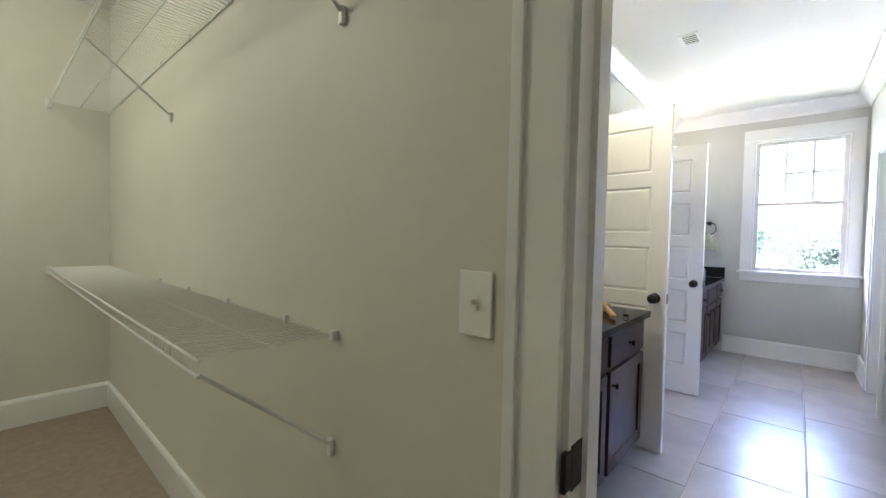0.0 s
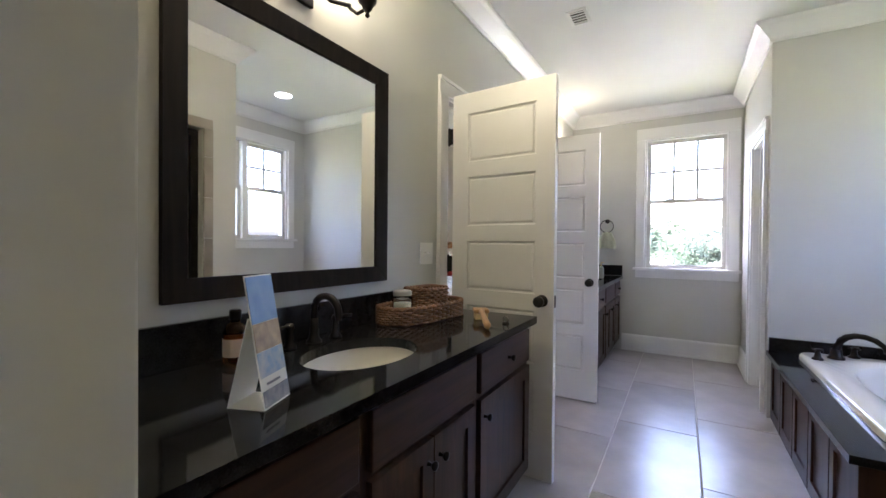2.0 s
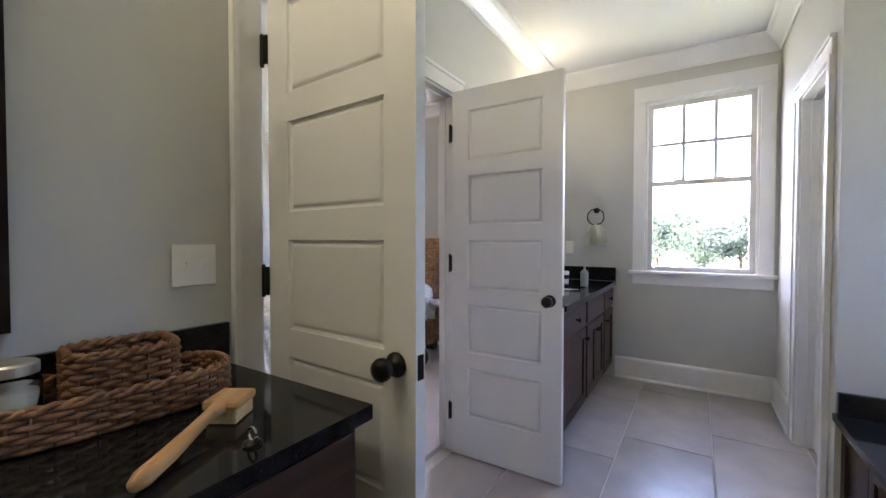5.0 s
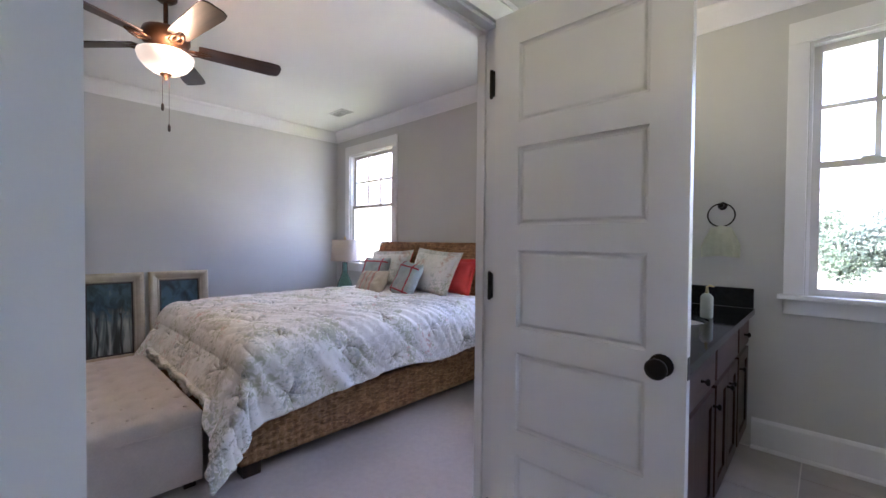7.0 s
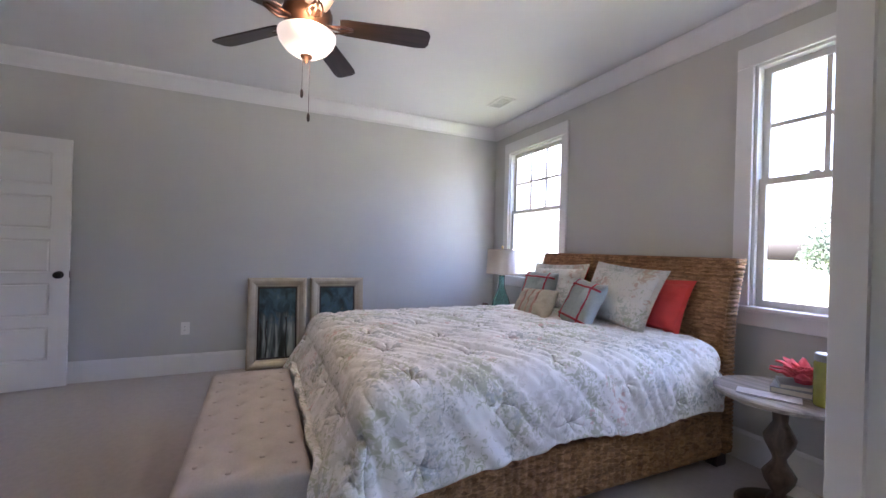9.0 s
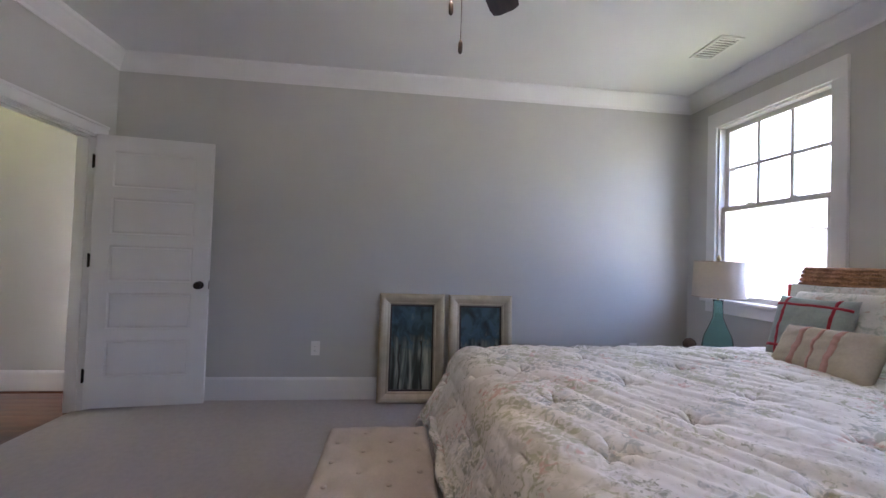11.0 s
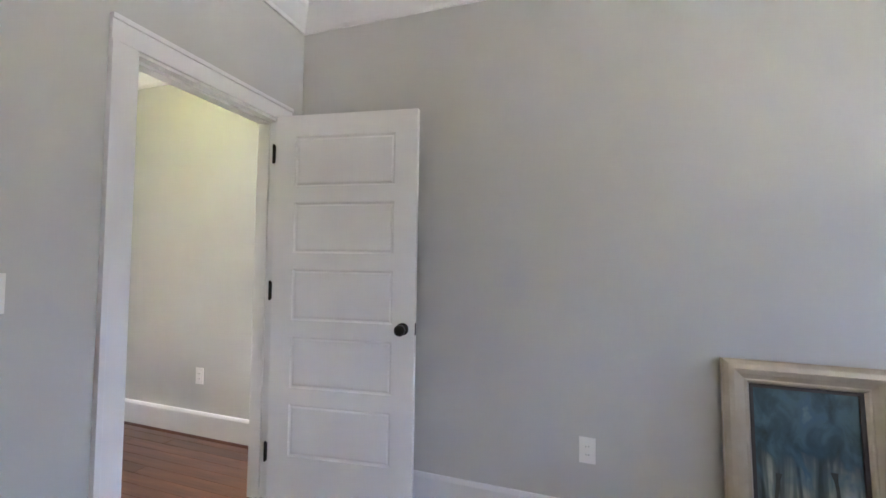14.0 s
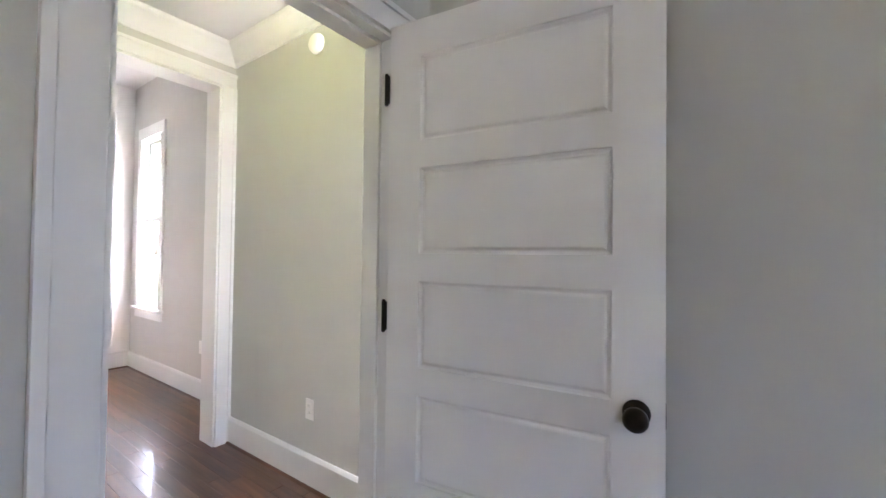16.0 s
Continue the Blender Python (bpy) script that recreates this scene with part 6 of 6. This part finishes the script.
for k in range(5):
    a = 79 + 72 * k
    rot = pose(0, 0, 2.425, 0, 0, a)
    bl = bmesh.new()
    out = [(0.17, -0.052), (0.20, -0.058), (0.60, -0.070), (0.645, -0.062), (0.66, -0.035), (0.66, 0.035), (0.645, 0.062), (0.60, 0.070), (0.20, 0.058), (0.17, 0.052)]
    tilt = Matrix.Rotation(radians(-12), 4, "X")
    tp = [bl.verts.new(tilt @ Vector((x, y, 0.004))) for x, y in out]
    bt = [bl.verts.new(tilt @ Vector((x, y, -0.004))) for x, y in out]
    bl.faces.new(tp)
    bl.faces.new(bt[::-1])
    for i in range(len(out)):
        bl.faces.new((tp[i], bt[i], bt[(i + 1) % len(out)], tp[(i + 1) % len(out)]))
    bmesh.ops.recalc_face_normals(bl, faces=bl.faces[:])
    blade = part("blade", bl, BLADE, fan, "dark walnut fan blade")
    blade.matrix_local = rot
    ir = bmesh.new()
    for s in (-1, 1):
        tube(ir, [(0.10, s * 0.012, -0.010), (0.14, s * 0.035, -0.020), (0.18, s * 0.032, -0.014), (0.23, s * 0.012, -0.008)], 0.006, 8)
    tube(ir, [(0.10, 0, -0.006), (0.17, 0, -0.018), (0.24, 0, -0.009)], 0.007, 8)
    part("blade_iron", ir, COPPER, blade, "scrolled bronze blade iron", True)
for dx, dy, zl in ((0.012, -0.02, 2.06), (-0.01, 0.018, 1.945)):
    ch = part("pull_chain", tube(bmesh.new(), [(dx, dy, 2.232), (dx, dy, zl)], 0.0013, 6), COPPER, fan)
    part("chain_pull", lathe(bmesh.new(), [(0.003, zl + 0.005), (0.008, zl - 0.008), (0.008, zl - 0.034), (0.004, zl - 0.042)], 12, Matrix.Translation((dx, dy, 0))), BLADE, ch, "", True)
point_lamp("fan_bulb", (-3.03, 3.72, 2.195), 0.16, (1.0, 0.72, 0.42), 0.05)
# Added lamp beside the closed bowl, standing in for its bulb's upward spill.
point_lamp("fan_spill_helper", (-2.86, 3.72, 2.36), 0.4, (1.0, 0.66, 0.36), 0.04)

# tall chest by the doorway
chest = thing("chest_of_drawers", "tall brown wooden chest with dark top", "chest of drawers", pose(-3.63, 1.34, 0.024))
CHESTWOOD = wood("chest_wood", (0.07, 0.035, 0.02), (0.15, 0.08, 0.045), 0.4, "X", 3)
part("carcass", boxes((0, 0, 0.06, 0.86, 0.415, 1.10)), CHESTWOOD, chest, bevel=0.003)
part("top", boxes((-0.015, 0, 1.101, 0.875, 0.43, 1.13)), DARKWOOD, chest, bevel=0.004)
for k in range(5):
    z = 0.09 + k * 0.2
    d = part("drawer", boxes((0.03, 0.416, z, 0.83, 0.433, z + 0.185)), CHESTWOOD, chest, bevel=0.004)
    for x in (0.25, 0.61):
        part("knob", lathe(bmesh.new(), [(0.008, 0), (0.007, 0.01), (0.015, 0.018), (0.008, 0.026)], 12, pose(x, 0.434, z + 0.09, -90)), BRONZE, d, "", True)
for x in (0.03, 0.83):
    for y in (0.03, 0.385):
        part("foot", boxes((x - 0.025, y - 0.025, 0, x + 0.025, y + 0.025, 0.06)), DARKWOOD, chest)

# ---- closet ----
WIRE = material("white_coated_wire", (0.72, 0.72, 0.70), 0.35, scale=5, vary=0.02)


def wire_shelf(z, x0, x1, label, braces):
    s = thing("wire_shelf", label, "shelf", pose(0, 0, z), "closet shelves")
    yb, yf = 1.071, 0.77
    bm = bmesh.new()
    x = x0 + 0.01
    while x < x1:
        tube(bm, [(x, yb, 0), (x, yf, 0), (x, yf - 0.002, -0.032)], 0.0016, 4)
        x += 0.0254
    tagged(part("wire_deck", bm, WIRE, s), kind="stuff")
    for y, zz, r in ((yb, -0.003, 0.003), (yf, -0.003, 0.0035), (yf - 0.002, -0.033, 0.0035), ((yb + yf) / 2, -0.004, 0.003)):
        part("rod", tube(bmesh.new(), [(x0, y, zz), (x1, y, zz)], r, 8), WIRE, s)
    for xb in braces:
        b = part("brace", tube(bmesh.new(), [(xb, yf, -0.03), (xb, 1.066, -0.275)], 0.005, 8), WIRE, s, "white diagonal support brace")
        part("brace_foot", boxes((xb - 0.008, 1.062, -0.305, xb + 0.008, 1.0745, -0.262)), WIRE, b, bevel=0.003)
    part("end_cap", boxes((x1 - 0.004, 1.055, -0.012, x1 + 0.012, 1.0745, 0.012)), WIRE, s, bevel=0.003)
    part("end_bracket", boxes((x0 - 0.004, yf - 0.015, -0.045, x0 + 0.006, yf + 0.015, 0.01)), WIRE, s, bevel=0.003)
    x = x0 + 0.4
    while x < x1:
        part("wall_clip", boxes((x - 0.007, 1.062, -0.010, x + 0.007, 1.0745, 0.014)), WIRE, s, bevel=0.002)
        x += 0.42
    return s


wire_shelf(0.995, -3.395, -0.652, "white wire shelf on the closet wall", (-0.66, -2.0))
wire_shelf(2.05, -3.395, -0.635, "upper white wire closet shelf", (-0.64, -1.99))
LATCH = thing("strike_plate", "dark bronze strike plate on the closet jamb", "strike plate", pose(-0.066, 1.075, 0.895))
part("plate", boxes((0.0185, 0.008, -0.035, 0.0205, 0.05, 0.035)), BRONZE, LATCH)
part("lip", boxes((0.012, -0.016, -0.030, 0.0205, 0.008, 0.030)), BRONZE, LATCH, bevel=0.002)
clamp = thing("closet_light", "round lit ceiling light in the closet", "ceiling light", pose(-2.1, -0.25, H - 0.001))
part("base", lathe(bmesh.new(), [(0.15, 0.0), (0.15, -0.02), (0.14, -0.022)], 28), TRIM, clamp)
part("bowl", lathe(bmesh.new(), [(0.138, -0.022), (0.13, -0.06), (0.09, -0.09), (0.02, -0.10)], 28), glow("lit_closet_bowl", (1.0, 0.86, 0.55), 0.1), clamp, "lit glass bowl", True)
point_lamp("closet_bulb", (-2.1, -0.25, H - 0.16), 0.62, (1.0, 0.95, 0.58), 0.1)
cd_door = door_leaf("door_5", pose(0.655, 1.07, 0.01, 0, 0, -88), 0.66, "open white five panel closet door")

# ---- hall ----
sm = thing("door_chime", "small white round fitting high on the hall wall", "chime", pose(-5.40, 0.30, 2.515, 0, 90, 0))
part("body", lathe(bmesh.new(), [(0.056, 0.0005), (0.058, 0.012), (0.050, 0.032), (0.030, 0.040)], 28), PLATE, sm, "", True)
hl = thing("hall_light", "round lit ceiling light in the hall", "ceiling light", pose(-4.72, 0.35, H - 0.001))
part("base", lathe(bmesh.new(), [(0.13, 0.0), (0.13, -0.018), (0.12, -0.02)], 28), TRIM, hl)
part("bowl", lathe(bmesh.new(), [(0.118, -0.02), (0.11, -0.05), (0.07, -0.075), (0.02, -0.082)], 28), glow("lit_hall_bowl", (1.0, 0.86, 0.45), 0.1), hl, "lit glass bowl", True)
point_lamp("hall_bulb", (-4.72, 0.35, H - 0.14), 0.12, (1.0, 0.94, 0.20), 0.08)
st = thing("bedroom_strike", "dark strike plate on the bedroom door jamb", "strike plate", pose(-4.19, 1.31, 0.93))
part("plate", boxes((-0.0205, -0.045, -0.03, -0.0185, -0.008, 0.03)), BRONZE, st)
for z0, z1 in ((0.25, 1.2), (1.3, 2.9)):
    for x0 in (-5.5, -4.6, -3.7):
        tagged(part("wall_panel_moulding", boxes((x0, -3.40, z0, x0 + 0.8, -3.388, z0 + 0.02), (x0, -3.40, z1 - 0.02, x0 + 0.8, -3.388, z1), (x0, -3.40, z0 + 0.02, x0 + 0.02, -3.388, z1 - 0.02), (x0 + 0.78, -3.40, z0 + 0.02, x0 + 0.8, -3.388, z1 - 0.02)), TRIM), "white panel moulding on the far wall", "trim", kind="structure")

# ---- outdoors ----
GRASS = material("lawn", (0.10, 0.13, 0.045), 0.95, scale=3, vary=0.3, second=(0.16, 0.15, 0.08))
tagged(part("ground", boxes((-400, -400, -0.9, 400, 400, -0.6)), GRASS), "dry green lawn reaching the horizon", "ground", kind="structure")
tagged(part("driveway", boxes((-14, 11.0, -0.6, 14, 19.0, -0.585)), material("pale_concrete", (0.50, 0.49, 0.46), 0.9, scale=4, vary=0.12)), "pale concrete street before the house", "road", kind="structure")
LEAF = material("leaf_green", (0.055, 0.080, 0.048), 0.6, scale=2, vary=0.4, rand=0.3)
LEAF2 = material("leaf_blue_green", (0.060, 0.085, 0.065), 0.6, scale=2, vary=0.4, rand=0.3)
BARK = material("bark", (0.09, 0.065, 0.045), 0.9, scale=20, vary=0.3, bump=0.6, bump_scale=40)


def tree(x, y, h, spread, mat, seed, label="leafy green tree across the street"):
    rnd = random.Random(seed)
    t = thing("tree", label, "tree", pose(x, y, -0.6), "street trees")
    bm = bmesh.new()
    tube(bm, [(0, 0, 0), (0.05, 0.02, h * 0.3), (0.0, 0.05, h * 0.6), (0.03, 0, h * 0.9)], [h * 0.03, h * 0.024, h * 0.015, h * 0.005], 8)
    ends = []
    for k in range(9):
        a = k * 2.4 + rnd.random()
        z = h * (0.22 + 0.06 * k)
        e = Vector((math.cos(a) * spread * (0.5 + 0.4 * rnd.random()), math.sin(a) * spread * (0.5 + 0.4 * rnd.random()), z + h * 0.18))
        tube(bm, [(0, 0, z), e * 0.5 + Vector((0, 0, z * 0.5 + 0.1)), e], [h * 0.012, h * 0.008, h * 0.003], 6)
        ends.append(e)
    part("trunk", bm, BARK, t)
    vs, fs = [], []
    cl = [(e + Vector((rnd.gauss(0, 0.3), rnd.gauss(0, 0.3), rnd.gauss(0, 0.25))) * spread * 0.35, spread * (0.24 + 0.2 * rnd.random())) for e in ends + [Vector((0, 0, h * 0.85)), Vector((0.2, 0, h * 0.65)), Vector((-0.2, 0.1, h * 0.5))] for _ in range(3)]
    for c, r in cl:
        for _ in range(420):
            d = Vector((rnd.gauss(0, 1), rnd.gauss(0, 1), rnd.gauss(0, 0.8))).normalized() * r * (0.55 + 0.5 * rnd.random())
            p = c + d
            if p.z < 0.1:
                continue
            u = Vector((rnd.gauss(0, 1), rnd.gauss(0, 1), rnd.gauss(0, 1))).normalized()
            v = u.cross(Vector((rnd.gauss(0, 1), rnd.gauss(0, 1), rnd.gauss(0, 1)))).normalized()
            s = 0.032 * spread * (0.7 + 0.6 * rnd.random())
            n0 = len(vs)
            vs += [p - u * s, p + v * s * 0.5, p + u * s, p - v * s * 0.5]
            fs.append((n0, n0 + 1, n0 + 2, n0 + 3))
    me = bpy.data.meshes.new("crown")
    me.from_pydata([tuple(v) for v in vs], [], fs)
    me.materials.append(mat)
    c = new("crown", me)
    c.parent = t
    return t


tree(-1.2, 20.5, 3.0, 1.7, LEAF, 1)
tree(1.6, 22.0, 2.8, 1.9, LEAF2, 2)
tree(4.2, 21.0, 3.0, 1.8, LEAF, 3)
tree(-4.6, 23.0, 2.5, 1.8, LEAF2, 4)
tree(-8.5, 27.0, 4.2, 2.4, LEAF, 5)
tree(-10.0, 17.5, 3.4, 1.7, LEAF, 6)
tree(9.0, 4.5, 5.0, 2.2, LEAF, 7, "leafy tree beside the house")
tree(7.5, 26.0, 4.5, 2.6, LEAF2, 8)

SIDING = material("white_siding", (0.58, 0.58, 0.57), 0.6, scale=3, vary=0.04)
ROOF = material("grey_shingle", (0.22, 0.21, 0.21), 0.9, scale=12, vary=0.2)


def house(m, w, d, h, label):
    hs = thing("house", label, "house", m, "houses outside")
    part("wall", boxes((0, 0, 0, w, d, h)), SIDING, hs)
    for k in range(int(h / 0.25)):
        part("siding_board", boxes((-0.012, -0.012, k * 0.25, w + 0.012, -0.001, k * 0.25 + 0.235)), SIDING, hs)
    bm = bmesh.new()
    pts = [(-0.4, -0.4, h), (w + 0.4, -0.4, h), (w + 0.4, d + 0.4, h), (-0.4, d + 0.4, h), (w / 2, -0.4, h + d * 0.35), (w / 2, d + 0.4, h + d * 0.35)]
    v = [bm.verts.new(p) for p in pts]
    for q in ((0, 1, 4), (2, 3, 5), (0, 4, 5, 3), (1, 2, 5, 4), (0, 3, 2, 1)):
        bm.faces.new([v[i] for i in q])
    part("roof", bm, ROOF, hs, "grey shingle gable roof")
    for x in (w * 0.2, w * 0.6):
        wn_ = part("window", boxes((x, -0.03, 0.9, x + 0.9, -0.013, 2.2)), TRIM, hs)
        part("pane", boxes((x + 0.07, -0.036, 0.97, x + 0.83, -0.031, 2.13)), material("dark_pane", (0.10, 0.12, 0.14), 0.1), wn_)
    return hs


house(pose(-17.6, 13.0, -0.6, 0, 0, 8), 6.0, 6.0, 3.0, "white neighbouring house with grey roof")
house(pose(-3.6, 30.0, -0.6, 0, 0, -6), 6.5, 6.0, 2.4, "low pale house across the street")
